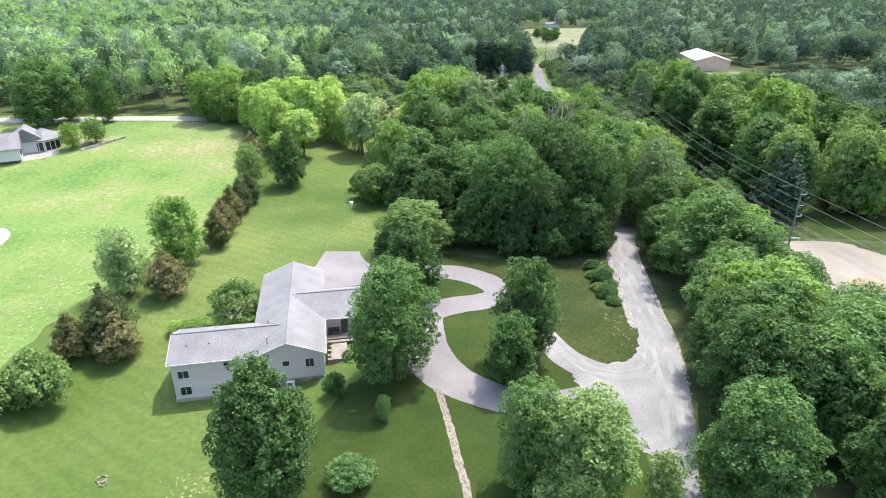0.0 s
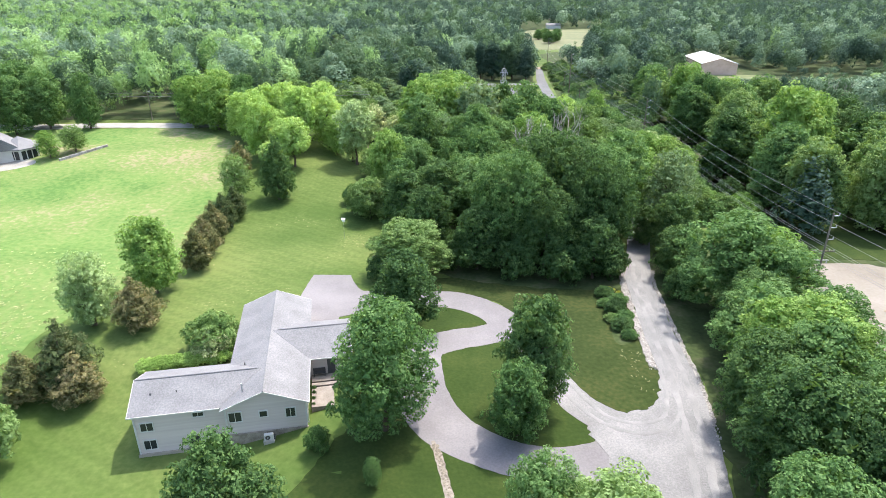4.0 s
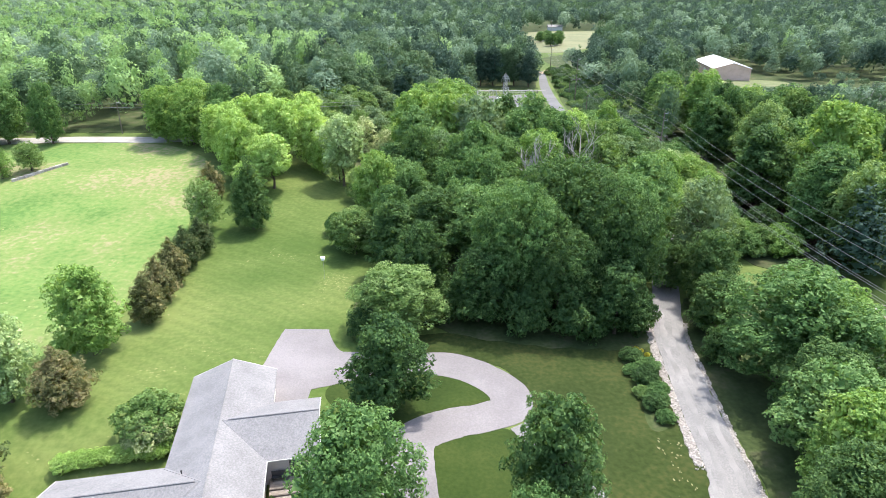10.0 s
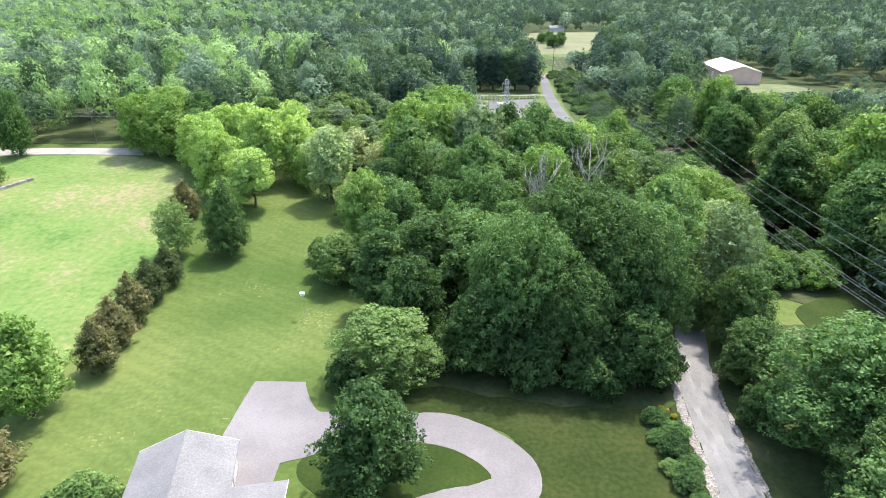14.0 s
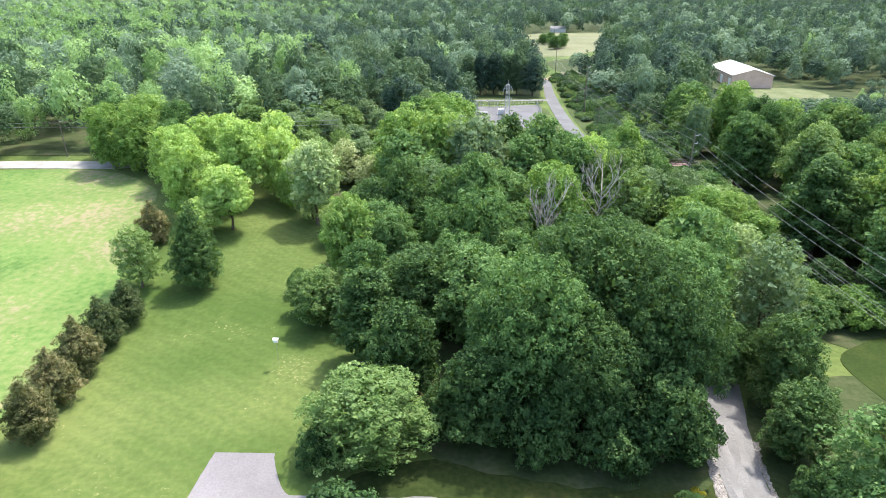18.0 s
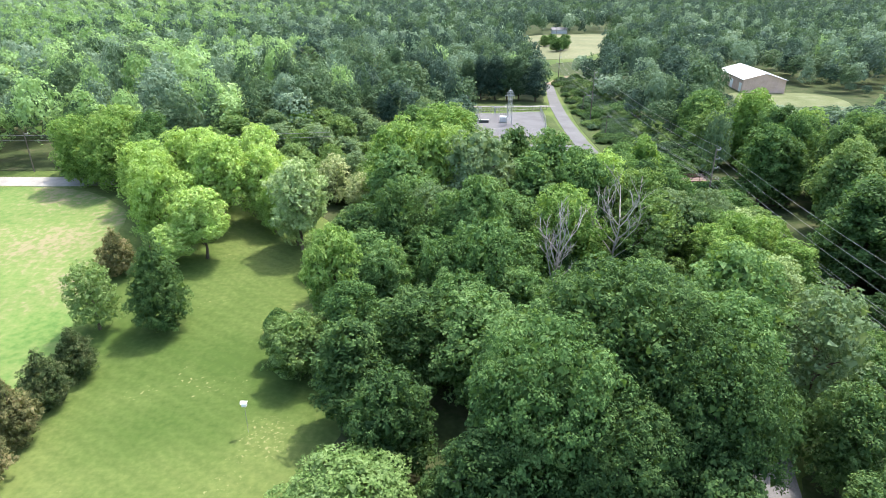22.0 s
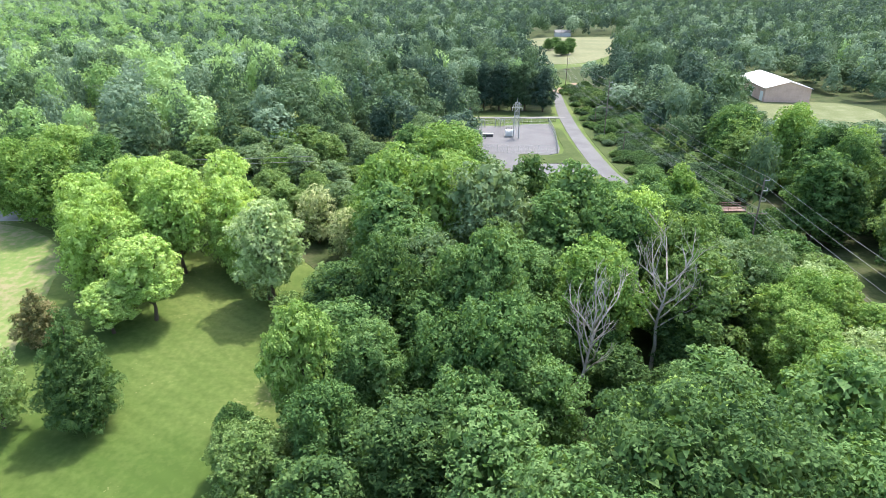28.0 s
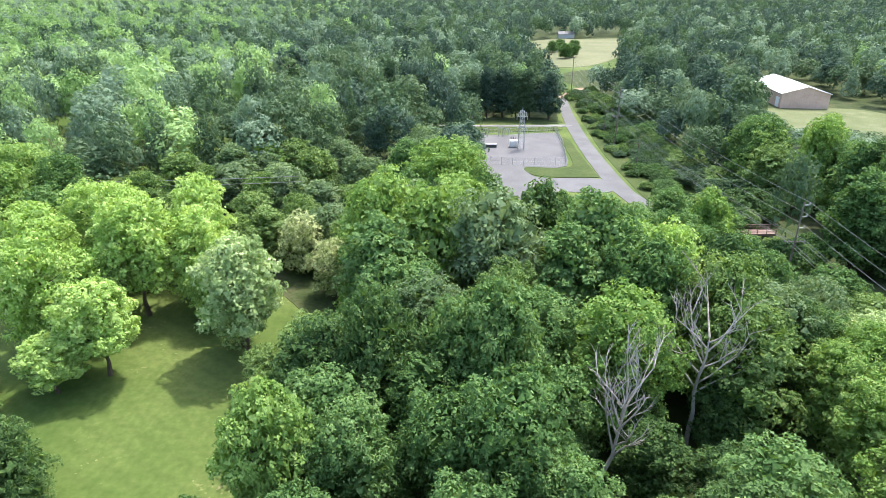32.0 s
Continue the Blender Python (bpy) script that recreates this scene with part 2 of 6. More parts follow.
def ter(x, y):
    """The ground's height: level, with a hollow south and west of the house and a rise to the north-west."""
    return -2.9 * smooth(-9, -31, x) * smooth(84, 64, y) * smooth(-58, -47, x) + 6 * smooth(115, 190, y) * smooth(-5, -60, x) * smooth(420, 260, y)


def mesh_of(name, bm, mat):
    me = bpy.data.meshes.new(name)
    bm.to_mesh(me)
    bm.free()
    me.materials.append(mat)
    return me


def part(name, bm, mat, parent=None, label=""):
    ob = new(name, mesh_of(name, bm, mat))
    if parent:
        ob.parent = parent
    if label:
        tagged(ob, label)
    return ob


def box(sx, sy, sz, at=(0, 0, 0), turn=0.0, bevel=0.0, bm=None):
    """A box standing on at (centre of its base)."""
    bm = bm or bmesh.new()
    m = Matrix.Translation((at[0], at[1], at[2] + sz / 2)) @ Matrix.Rotation(turn, 4, "Z") @ Matrix.Diagonal((sx, sy, sz, 1))
    made = bmesh.ops.create_cube(bm, size=1, matrix=m)
    if bevel:
        edges = {e for v in made["verts"] for e in v.link_edges}
        bmesh.ops.bevel(bm, geom=list(edges), offset=bevel, segments=1, affect="EDGES")
    return bm


def rod(a, b, r1, r2=None, sides=7, bm=None):
    """A tapered round bar from a to b."""
    bm = bm or bmesh.new()
    a, b = Vector(a), Vector(b)
    d = b - a
    m = Matrix.Translation((a + b) / 2) @ d.to_track_quat("Z", "Y").to_matrix().to_4x4()
    bmesh.ops.create_cone(bm, cap_ends=True, segments=sides, radius1=r1, radius2=r1 if r2 is None else r2, depth=d.length, matrix=m)
    return bm


def spline(pts, steps=6, closed=False):
    """Points of a smooth line through pts (x, y, and more)."""
    p = [Vector(q) for q in pts]
    n, out = len(p), []
    for i in range(n if closed else n - 1):
        if closed:
            a, b, c, d = p[i - 1], p[i], p[(i + 1) % n], p[(i + 2) % n]
        else:
            a, b, c, d = p[max(0, i - 1)], p[i], p[i + 1], p[min(n - 1, i + 2)]
        for k in range(steps):
            t = k / steps
            out.append(0.5 * ((2 * b) + (c - a) * t + (2 * a - 5 * b + 4 * c - d) * t * t + (3 * b - a - 3 * c + d) * t ** 3))
    return out if closed else out + [p[-1]]


def inside(x, y, poly):
    """Whether a point lies in an outline."""
    hit, n = False, len(poly)
    for i in range(n):
        (x0, y0), (x1, y1) = poly[i], poly[(i + 1) % n]
        if (y0 > y) != (y1 > y) and x < (x1 - x0) * (y - y0) / (y1 - y0) + x0:
            hit = not hit
    return hit


def patch(name, pts, mat, z=0.02, steps=6, rough_edge=0.0, seed=1, label="", category="", parent=None):
    """A flat patch of ground with a smooth outline and a thin edge."""
    bm = bmesh.new()
    rng = random.Random(seed)
    line = [(v.x + rng.uniform(-1, 1) * rough_edge, v.y + rng.uniform(-1, 1) * rough_edge) for v in spline([(*q, 0) for q in pts], steps, closed=True)]
    xs, ys = [q[0] for q in line], [q[1] for q in line]
    step = max(3.0, (max(xs) - min(xs) + max(ys) - min(ys)) / 90)
    cloud = [Vector(q) for q in line]
    for x in np.arange(min(xs), max(xs), step):
        for y in np.arange(min(ys), max(ys), step):
            if inside(x, y, line) and min((x - a) ** 2 + (y - b) ** 2 for a, b in line) > (step * 0.6) ** 2:
                cloud.append(Vector((x, y)))
    n = len(line)
    flat, _, tris, *_ = delaunay_2d_cdt(cloud, [(k, (k + 1) % n) for k in range(n)], [], 1, 1e-4)
    top = [bm.verts.new((v.x, v.y, ter(v.x, v.y) + z)) for v in flat]
    for f in tris:
        bm.faces.new([top[k] for k in f])
    rim = [e for e in bm.edges if len(e.link_faces) == 1]
    for e in rim:
        e.smooth = False
    low = bmesh.ops.extrude_edge_only(bm, edges=rim)
    bmesh.ops.translate(bm, verts=[v for v in low["geom"] if isinstance(v, bmesh.types.BMVert)], vec=(0, 0, -0.15))
    bmesh.ops.recalc_face_normals(bm, faces=bm.faces)
    if bm.faces[0].normal.z < 0:
        bmesh.ops.reverse_faces(bm, faces=bm.faces)
    for f in bm.faces:
        f.smooth = True
    ob = part(name, bm, mat, parent)
    return tagged(ob, label, category, kind="structure")


def ribbon(name, pts, mat, z=0.03, edge=0.12, seed=1, label="", category="", steps=6):
    """A road along pts (x, y, width), slightly crowned, with an uneven edge."""
    bm, rng = bmesh.new(), random.Random(seed)
    line = spline([tuple(q) for q in pts], steps)
    rows = []
    for i, v in enumerate(line):
        a, b = line[max(0, i - 1)], line[min(len(line) - 1, i + 1)]
        d = Vector((b.x - a.x, b.y - a.y)).normalized()
        side = Vector((d.y, -d.x))
        row = []
        for k, s in enumerate((-1, -1, -0.5, 0, 0.5, 1, 1)):
            w = s * (v.z / 2 + (rng.uniform(-edge, edge) if abs(s) == 1 else 0))
            x, y = v.x + side.x * w, v.y + side.y * w
            row.append(bm.verts.new((x, y, ter(x, y) + (z + 0.02 * (1 - s * s) if k not in (0, 6) else -0.1))))
        rows.append(row)
    for r, q in zip(rows, rows[1:]):
        for k in range(6):
            bm.faces.new((r[k], r[k + 1], q[k + 1], q[k]))
        for k in (1, 5):
            bm.edges.get((r[k], q[k])).smooth = False
    bmesh.ops.recalc_face_normals(bm, faces=bm.faces)
    for f in bm.faces:
        f.smooth = True
    return tagged(part(name, bm, mat), label, category, kind="structure")


# ---- ground ----
def axis(near, step, lo, hi):
    """Coordinates dense within near and growing outside."""
    out = list(np.arange(near[0], near[1] + 0.1, step))
    for sign, end in ((1, hi), (-1, lo)):
        d, v = step, out[-1] if sign > 0 else out[0]
        side = []
        while (end - v) * sign > 0:
            d *= 1.35
            v += sign * d
            side.append(v)
        out = out + side if sign > 0 else side[::-1] + out
    return out


gx, gy = axis((-135, -5), 3.0, -3000, 3000), axis((20, 260), 3.0, -1500, 4200)
gv = [(x, y, ter(x, y)) for y in gy for x in gx]
gf = [(j * len(gx) + i, j * len(gx) + i + 1, (j + 1) * len(gx) + i + 1, (j + 1) * len(gx) + i) for j in range(len(gy) - 1) for i in range(len(gx) - 1)]
me = bpy.data.meshes.new("ground")
me.from_pydata(gv, [], gf)
me.materials.append(LAWN)
me.polygons.foreach_set("use_smooth", [True] * len(gf))
tagged(new("ground", me), "mown green lawn with faint mowing stripes", "lawn", kind="structure")

# ---- patches and roads ----
patch("meadow", [(-59, 40), (-58.5, 62), (-58.5, 80), (-55, 95), (-51, 110), (-52, 128), (-56, 145), (-60, 160), (-66, 174), (-85, 183.5), (-130, 180), (-210, 180), (-320, 150), (-320, 40), (-200, -40), (-90, -30), (-62, 10)],
      MEADOW, z=0.04, rough_edge=0.5, label="rough pale green hay meadow with dry patches", category="meadow")
WOODS_FLOOR = [(-16, 108), (-6, 104), (2, 101), (14, 99), (24, 99), (26, 104), (28, 120), (33, 145), (36, 175), (34, 205), (32, 228), (12, 236), (-20, 240), (-66, 206), (-56, 190), (-38, 183), (-22, 172), (-18.5, 150), (-16, 135), (-13, 120)]
patch("forest_floor", WOODS_FLOOR, FLOOR, z=0.05, rough_edge=0.6, label="dark leaf-covered ground under the trees", category="forest floor")
patch("forest_floor", [(22.6, 40), (26.4, 57), (28.0, 66), (29.2, 75), (30.0, 95), (33, 112), (44, 118), (70, 120), (90, 124), (160, 130), (260, 140), (260, 20), (60, 0), (21, 10)],
      FLOOR, z=0.05, rough_edge=0.6, seed=2, label="dark leaf-covered ground under the trees", category="forest floor")
patch("forest_floor", [(56, 122), (54, 160), (58, 200), (55, 240), (52, 290), (50, 380), (70, 460), (300, 520), (420, 300), (330, 130), (150, 123)],
      FLOOR, z=0.06, rough_edge=0.8, seed=3, label="dark leaf-covered ground under the trees", category="forest floor")
patch("forest_floor", [(-84, 196), (-66, 203), (-30, 238), (-8, 246), (-12, 300), (10, 318), (32, 320), (30, 420), (20, 520), (40, 640), (400, 760), (900, 1400), (0, 1900), (-900, 1400), (-600, 500), (-330, 205), (-140, 195)],
      FLOOR, z=0.07, rough_edge=1, seed=4, label="dark leaf-covered ground under the trees", category="forest floor")
patch("barn_field", [(108, 318), (112, 290), (124, 280), (140, 296), (154, 322), (152, 340), (138, 345), (116, 344)], DRY, z=0.09, label="mown dry grass clearing beside the barn", category="field")
patch("far_field", [(38, 480), (52, 466), (74, 480), (104, 540), (132, 640), (140, 668), (90, 660), (56, 645), (44, 580)], HAY, z=0.1, label="pale distant hay field", category="field")
patch("gravel_lot", [(52, 92), (54, 107), (58, 109.5), (69.5, 110), (75, 103.5), (88, 92), (92, 74), (78, 68), (62, 74)], SAND, z=0.1, rough_edge=0.3, label="pale bare sand and gravel lot", category="lot")
# the shade on this grass is given by the darker turf colour
patch("roadside_grass", [(49, 121), (52, 109), (60, 112), (80, 110), (100, 98), (122, 100), (122, 130), (100, 132), (80, 131), (62, 129), (54, 126)], LUSH_SHADE, z=0.095, label="mown grass behind the gravel lot, shade put into its colour", category="lawn")
patch("corridor_grass", [(40, 228), (46, 212), (50, 205), (55, 212), (51, 232), (46, 262), (44, 300), (44, 360), (41, 360), (39, 310), (38, 270)], ROUGH, z=0.085, label="rough grass under the power line", category="grass")

ribbon("driveway", [(-21.6, 78, 7.2), (-21.7, 84, 7.3), (-21.9, 92, 7.2), (-21.95, 99, 6.8), (-22, 102.2, 6.2)], ASPHALT, z=0.05, edge=0.06, label="pale grey asphalt parking pad beside the garage", category="driveway")
ribbon("driveway", [(-19.5, 92.5, 8.5), (-16, 93.2, 7.2), (-11, 94.2, 5.2), (-6, 94.5, 4.6), (-2, 94.4, 5.2), (2, 92.6, 5.0), (5.3, 89.2, 5.0), (5.4, 85.9, 5.0), (2.2, 84.1, 4.8), (-1.2, 83.0, 5.0), (-5, 80.5, 5.2), (-5.6, 76, 6), (-4.6, 70, 6.4), (-2, 65.2, 6.2), (1.8, 62.2, 5.4), (6.5, 60.2, 5.0), (11.5, 59.9, 5.2), (17, 61.2, 6), (21.5, 62.8, 6)],
       ASPHALT, z=0.054, edge=0.06, label="pale grey winding asphalt driveway", category="driveway")
ribbon("driveway", [(6.8, 83.3, 3.4), (7.8, 81.8, 3.4), (10, 78.6, 3.5), (12, 73, 3.8), (14, 69, 4.2), (17.6, 66, 4.8), (22, 64.6, 5.4)], GRAVEL, z=0.082, edge=0.1, label="light gravel driveway loop", category="driveway")
patch("gravel_apron", [(16.2, 57.5), (14.9, 62), (13.9, 65.4), (16, 67.2), (18.9, 68.4), (21.6, 69.3), (23.4, 72), (24.6, 76), (28, 76), (28.2, 68), (26, 60), (23.4, 52), (19.6, 52), (17.6, 55)], GRAVEL, z=0.1, rough_edge=0.3, label="light compacted gravel turning area", category="driveway")
ribbon("lane", [(18, 20, 4), (20, 38, 4.2), (21.2, 48, 4.3), (23.6, 57, 4.6), (25.4, 66, 4.6), (26.6, 75, 4.3), (27.1, 84, 4.2), (27.7, 93, 4.2), (28.3, 101, 4.1), (30, 109, 4.0), (34, 124, 4), (39, 142, 4), (43, 160, 4), (45, 180, 4), (44.5, 200, 4), (40.5, 218, 4.4)],
       GRAVEL, z=0.106, edge=0.12, label="straight light grey gravel lane", category="road")
ribbon("lane", [(41.2, 216, 4.4), (36, 236, 4.8), (34.6, 262, 4.8), (34.4, 290, 4.6), (35.4, 320, 4.4), (37.6, 350, 3.8), (39, 372, 3.2)], YARD, z=0.11, edge=0.12, label="grey lane running past the substation", category="road")
ribbon("farm_lane", [(-60, 192, 4.2), (-72, 189, 5.6), (-85, 187.2, 5.8), (-105, 186.6, 5.8), (-132, 183.4, 5.8), (-180, 184, 5.8), (-260, 187, 5.8)], CONCRETE, z=0.08, label="pale concrete country lane", category="road")
ribbon("sub_drive", [(-30, 306, 2.6), (-10, 307, 2.6), (14, 308, 2.6), (31, 309, 3.2), (35, 309, 4)], GRAVEL, z=0.11, label="narrow gravel track", category="road")
patch("substation_yard", [(2, 258), (2, 291), (12, 294), (27.5, 297.5), (27, 280), (25.6, 258.5), (14, 257)], YARD, z=0.12, steps=3, label="pale gravel yard of an electrical substation", category="yard")
patch("substation_apron", [(4, 232), (4, 258), (13.6, 258.4), (14.8, 251.5), (18, 247.4), (32, 247), (34, 240), (31, 236), (20, 236), (12, 230)], YARD, z=0.124, steps=4, label="gravel entrance apron", category="yard")

patch("bare_bank", [(37, 366), (40, 372), (46, 386), (52, 392), (54, 384), (47, 372), (42, 362)], DIRT, z=0.13, rough_edge=0.4, label="bare brown earth bank beside the lane", category="bank")
# worn wheel tracks
for off in (-0.85, 0.85):
    ribbon("wheel_track", [(x + off, y, 0.7) for x, y in ((20, 38), (21.2, 48), (23.6, 57), (25.4, 66), (26.6, 75), (27.1, 84), (27.7, 93), (28.3, 101), (30, 109))], TRACK, z=0.128, edge=0.16, steps=10, label="worn pale wheel track in the gravel", category="wheel track")
for r in (0, 1.7):
    ribbon("wheel_track", [(11.2 + r * 0.8, 74.5 + r * 0.3, 0.5), (13 + r * 0.75, 70 + r * 0.5, 0.5), (16.2 + r * 0.3, 66 + r * 0.8, 0.5), (20 - r * 0.1, 64.8 + r, 0.5), (23.6 - r * 0.6, 66.6 + r * 0.6, 0.5), (25.4 - r * 0.8, 71 + r * 0.2, 0.5), (26.2 - r * 0.8, 77, 0.5)],
           TRACK, z=0.111, edge=0.1, steps=10, label="worn pale wheel track in the gravel", category="wheel track")
def wider(pts, d):
    """The outline pushed outwards from its middle by d."""
    cx, cy = sum(p[0] for p in pts) / len(pts), sum(p[1] for p in pts) / len(pts)
    return [(x + (x - cx) / math.hypot(x - cx, y - cy) * d, y + (y - cy) / math.hypot(x - cx, y - cy) * d) for x, y in pts]


patch("driveway_bend", [(-20, 101), (-19.0, 101.9), (-17.9, 99.6), (-16.3, 97.0), (-13.4, 95.4), (-12.9, 93), (-16, 92), (-20, 93)], ASPHALT, z=0.058, steps=4, label="asphalt bend between the pad and the driveway", category="driveway")
patch("loop_lawn", wider([(-8.5, 98.6), (-8, 95.8), (0, 95.5), (3.5, 94.2), (7.2, 91.5), (9, 86.5), (12.2, 79.4), (14.1, 73.4), (16, 70.4), (18.8, 69), (21.3, 69.8), (23, 72.4), (23.6, 78), (23.9, 86), (24.4, 94), (24.9, 99), (14, 99.6), (2, 101)], 2.0), TURF_SHADE, z=0.03, rough_edge=0.08, label="thin brownish green turf inside the drive loop, cloud shade in its colour", category="lawn")
patch("island_lawn", wider([(-1.6, 79.4), (1, 81.3), (4.2, 81.2), (7, 79.2), (9.2, 75), (11.2, 68.8), (14.1, 65.1), (14.2, 63.8), (10.6, 62.6), (6, 62.8), (3.6, 64.4), (0.9, 66.6), (-1.4, 71), (-2.2, 75.6)], 1.5), LUSH_SHADE, z=0.034, rough_edge=0.06, label="deep green turf island in the drive", category="lawn")
patch("island_lawn", wider([(-14.2, 89.6), (-10.6, 91.2), (-5, 91.9), (-1.8, 91.5), (1.4, 89.2), (2.6, 87.5), (0.6, 86.8), (-3.2, 85.6), (-7, 83.8), (-11, 84.6), (-14.5, 87)], 1.5), LUSH_SHADE, z=0.034, rough_edge=0.06, seed=3, label="deep green turf island in the drive", category="lawn")
# deep green grass; the shade over this lawn is in its colour too
patch("front_lawn", [(-7, 68), (-4.5, 66), (-1, 63.5), (3, 60.5), (7, 59.5), (11, 59.5), (16, 60), (19, 57), (19.5, 50), (18.5, 38), (6, 32), (-14, 32), (-20, 40), (-19, 50), (-15.5, 58), (-13.5, 63), (-10.5, 67)], LUSH_SHADE, z=0.03, rough_edge=0.3, seed=5, label="deep green lawn below the drive, shade put into its colour", category="lawn")

# stepping-stone path
ribbon("path_bed", [(-3.0, 62.8, 0.8), (-2.3, 60.4, 0.8), (-1.2, 56, 0.8), (0, 50, 0.85), (0.9, 45.5, 0.85), (1.7, 36, 0.85)], PAVER, z=0.045, edge=0.1, steps=10, label="tan sand bed of the stone path", category="path")
path = new("stone_path")
tagged(path, "path of irregular pale flat stones across the lawn", "path", kind="structure")
rng = random.Random(5)
stone_meshes = []
for k in range(5):
    bm = bmesh.new()
    n = rng.randint(6, 8)
    ring = [(math.cos(a * 2 * math.pi / n) * rng.uniform(0.75, 1.1), math.sin(a * 2 * math.pi / n) * rng.uniform(0.75, 1.1)) for a in range(n)]
    top, low = [bm.verts.new((x * 0.88, y * 0.88, 0.5)) for x, y in ring], [bm.verts.new((x, y, -0.5)) for x, y in ring]
    bm.faces.new(top)
    for i in range(n):
        bm.faces.new((low[i], low[(i + 1) % n], top[(i + 1) % n], top[i]))
    stone_meshes.append(mesh_of("stone", bm, STONE))


def stone(parent, x, y, z, r, thick, meshes=stone_meshes):
    ob = new("stone", rng.choice(meshes))
    ob.parent = parent
    ob.matrix_basis = pose(x, y, z, rng.uniform(-5, 5), rng.uniform(-5, 5), rng.uniform(0, 360)) @ Matrix.Diagonal((r, r * rng.uniform(0.7, 1), thick, 1))


for v in spline([(-2.8, 62.2, 0), (-2.2, 60.2, 0), (-1.2, 56, 0), (0, 50, 0), (0.9, 45.5, 0), (1.6, 38, 0)], 26):
    for k in range(2):
        stone(path, v.x + rng.uniform(-0.3, 0.3), v.y + rng.uniform(-0.1, 0.1), ter(v.x, v.y) + 0.045, rng.uniform(0.12, 0.24), 0.08)

# stones along the lane
edge_meshes = [m.copy() for m in stone_meshes]
for m in edge_meshes:
    m.materials[0] = EDGE_STONE
for side, lo, hi, w in ((-1, 68, 106, 1.0), (1, 60, 112, 0.55)):
    ribbon("stone_band", [(x + side * (2.1 + w / 2), y, w) for x, y in (((25.6, 67), (26.6, 75)) if side > 0 else ((26.7, 77.5),)) + ( (27.1, 84), (27.7, 93), (28.3, 101), (29.3, 106))], RUBBLE, z=0.085, edge=0.18, steps=14, seed=side + 5, label="band of small pale rubble stones along the lane", category="stones")
for name, side, lo, hi, count in (("stone_edging", -1, 77, 105, 300), ("stone_edging", 1, 62, 100, 220)):
    edging = tagged(new(name), "row of loose pale boulders along the lane", "stones", kind="structure")
    lane = spline([(23.6, 57, 4.6), (25.4, 66, 4.6), (26.6, 75, 4.3), (27.1, 84, 4.2), (27.7, 93, 4.2), (28.3, 101, 4.1), (30, 109, 4.0)], 20)
    spots = [v for v in lane if lo <= v.y <= hi]
    for k in range(count):
        v = rng.choice(spots)
        stone(edging, v.x + side * (2.2 + rng.uniform(0, 0.95 if side < 0 else 0.5)), v.y + rng.uniform(-0.3, 0.3), 0.11, rng.uniform(0.06, 0.13), rng.uniform(0.08, 0.16), edge_meshes)


# ---- house ----
HT = radians(12.8)
house = new("house")
house.matrix_world = pose(-21.4, 64.4, 0, rz=12.8)
tagged(house, "long grey-sided house with grey shingle gable roofs", "house")
EAVE, PITCH = 2.7, 0.415


def walls(name, x0, x1, y0, y1, base, gable):
    """A box of walls with gables ('x': ridge along x) up to the roof's underside."""
    bm = bmesh.new()
    zt = EAVE
    lo = [(x0, y0), (x1, y0), (x1, y1), (x0, y1)]
    low, top = [bm.verts.new((*p, base)) for p in lo], [bm.verts.new((*p, zt)) for p in lo]
    xm, ym = (x0 + x1) / 2, (y0 + y1) / 2
    if gable == "x":
        rise = PITCH * (y1 - y0) / 2
        a, b = bm.verts.new((x0, ym, zt + rise)), bm.verts.new((x1, ym, zt + rise))
        bm.faces.new((low[0], low[1], top[1], top[0]))
        bm.faces.new((low[2], low[3], top[3], top[2]))
        bm.faces.new((low[3], low[0], top[0], a, top[3]))
        bm.faces.new((low[1], low[2], top[2], b, top[1]))
    else:
        rise = PITCH * (x1 - x0) / 2
        a, b = bm.verts.new((xm, y0, zt + rise)), bm.verts.new((xm, y1, zt + rise))
        bm.faces.new((low[1], low[2], top[2], top[1]))
        bm.faces.new((low[3], low[0], top[0], top[3]))
        bm.faces.new((low[0], low[1], top[1], a, top[0]))
        bm.faces.new((low[2], low[3], top[3], b, top[2]))
    bmesh.ops.recalc_face_normals(bm, faces=bm.faces)
    return part(name, bm, SIDING, house)


def roof(name, x0, x1, y0, y1, ridge, over=0.42, drop=0.0, mat=None):
    """A gable roof slab with overhang; its slopes are 0.16 m thick."""
    bm = bmesh.new()
    t = 0.16
    if ridge == "x":
        a0, a1, c, half = x0 - over, x1 + over, (y0 + y1) / 2, (y1 - y0) / 2 + over
        at = lambda a, s, z: (a, c + s, z)
    else:
        a0, a1, c, half = y0 - over, y1 + over, (x0 + x1) / 2, (x1 - x0) / 2 + over
        at = lambda a, s, z: (c + s, a, z)
    top = EAVE + PITCH * (half - over) + t - drop
    low = top - PITCH * half
    rows = [[bm.verts.new(at(a, s, z)) for a in (a0, a1)] for s, z in ((-half, low), (0, top), (half, low), (half, low - t), (0, top - t), (-half, low - t))]
    for i in range(6):
        r, q = rows[i], rows[(i + 1) % 6]
        bm.faces.new((r[0], r[1], q[1], q[0]))
    bm.faces.new([r[0] for r in rows][::-1])
    bm.faces.new([r[1] for r in rows])
    bmesh.ops.recalc_face_normals(bm, faces=bm.faces)
    return part(name, bm, mat or SHINGLE, house)


walls("wall", -4.3, 4.3, 0.45, 23.5, -3.2, "y")
walls("wall", -13.8, -4.3, 1.05, 8.8, -3.4, "x")
walls("wall", 4.3, 9.4, 8.75, 17.1, -2.0, "x")
main_roof = roof("roof", -4.3, 4.3, 0.45, 23.5, "y")
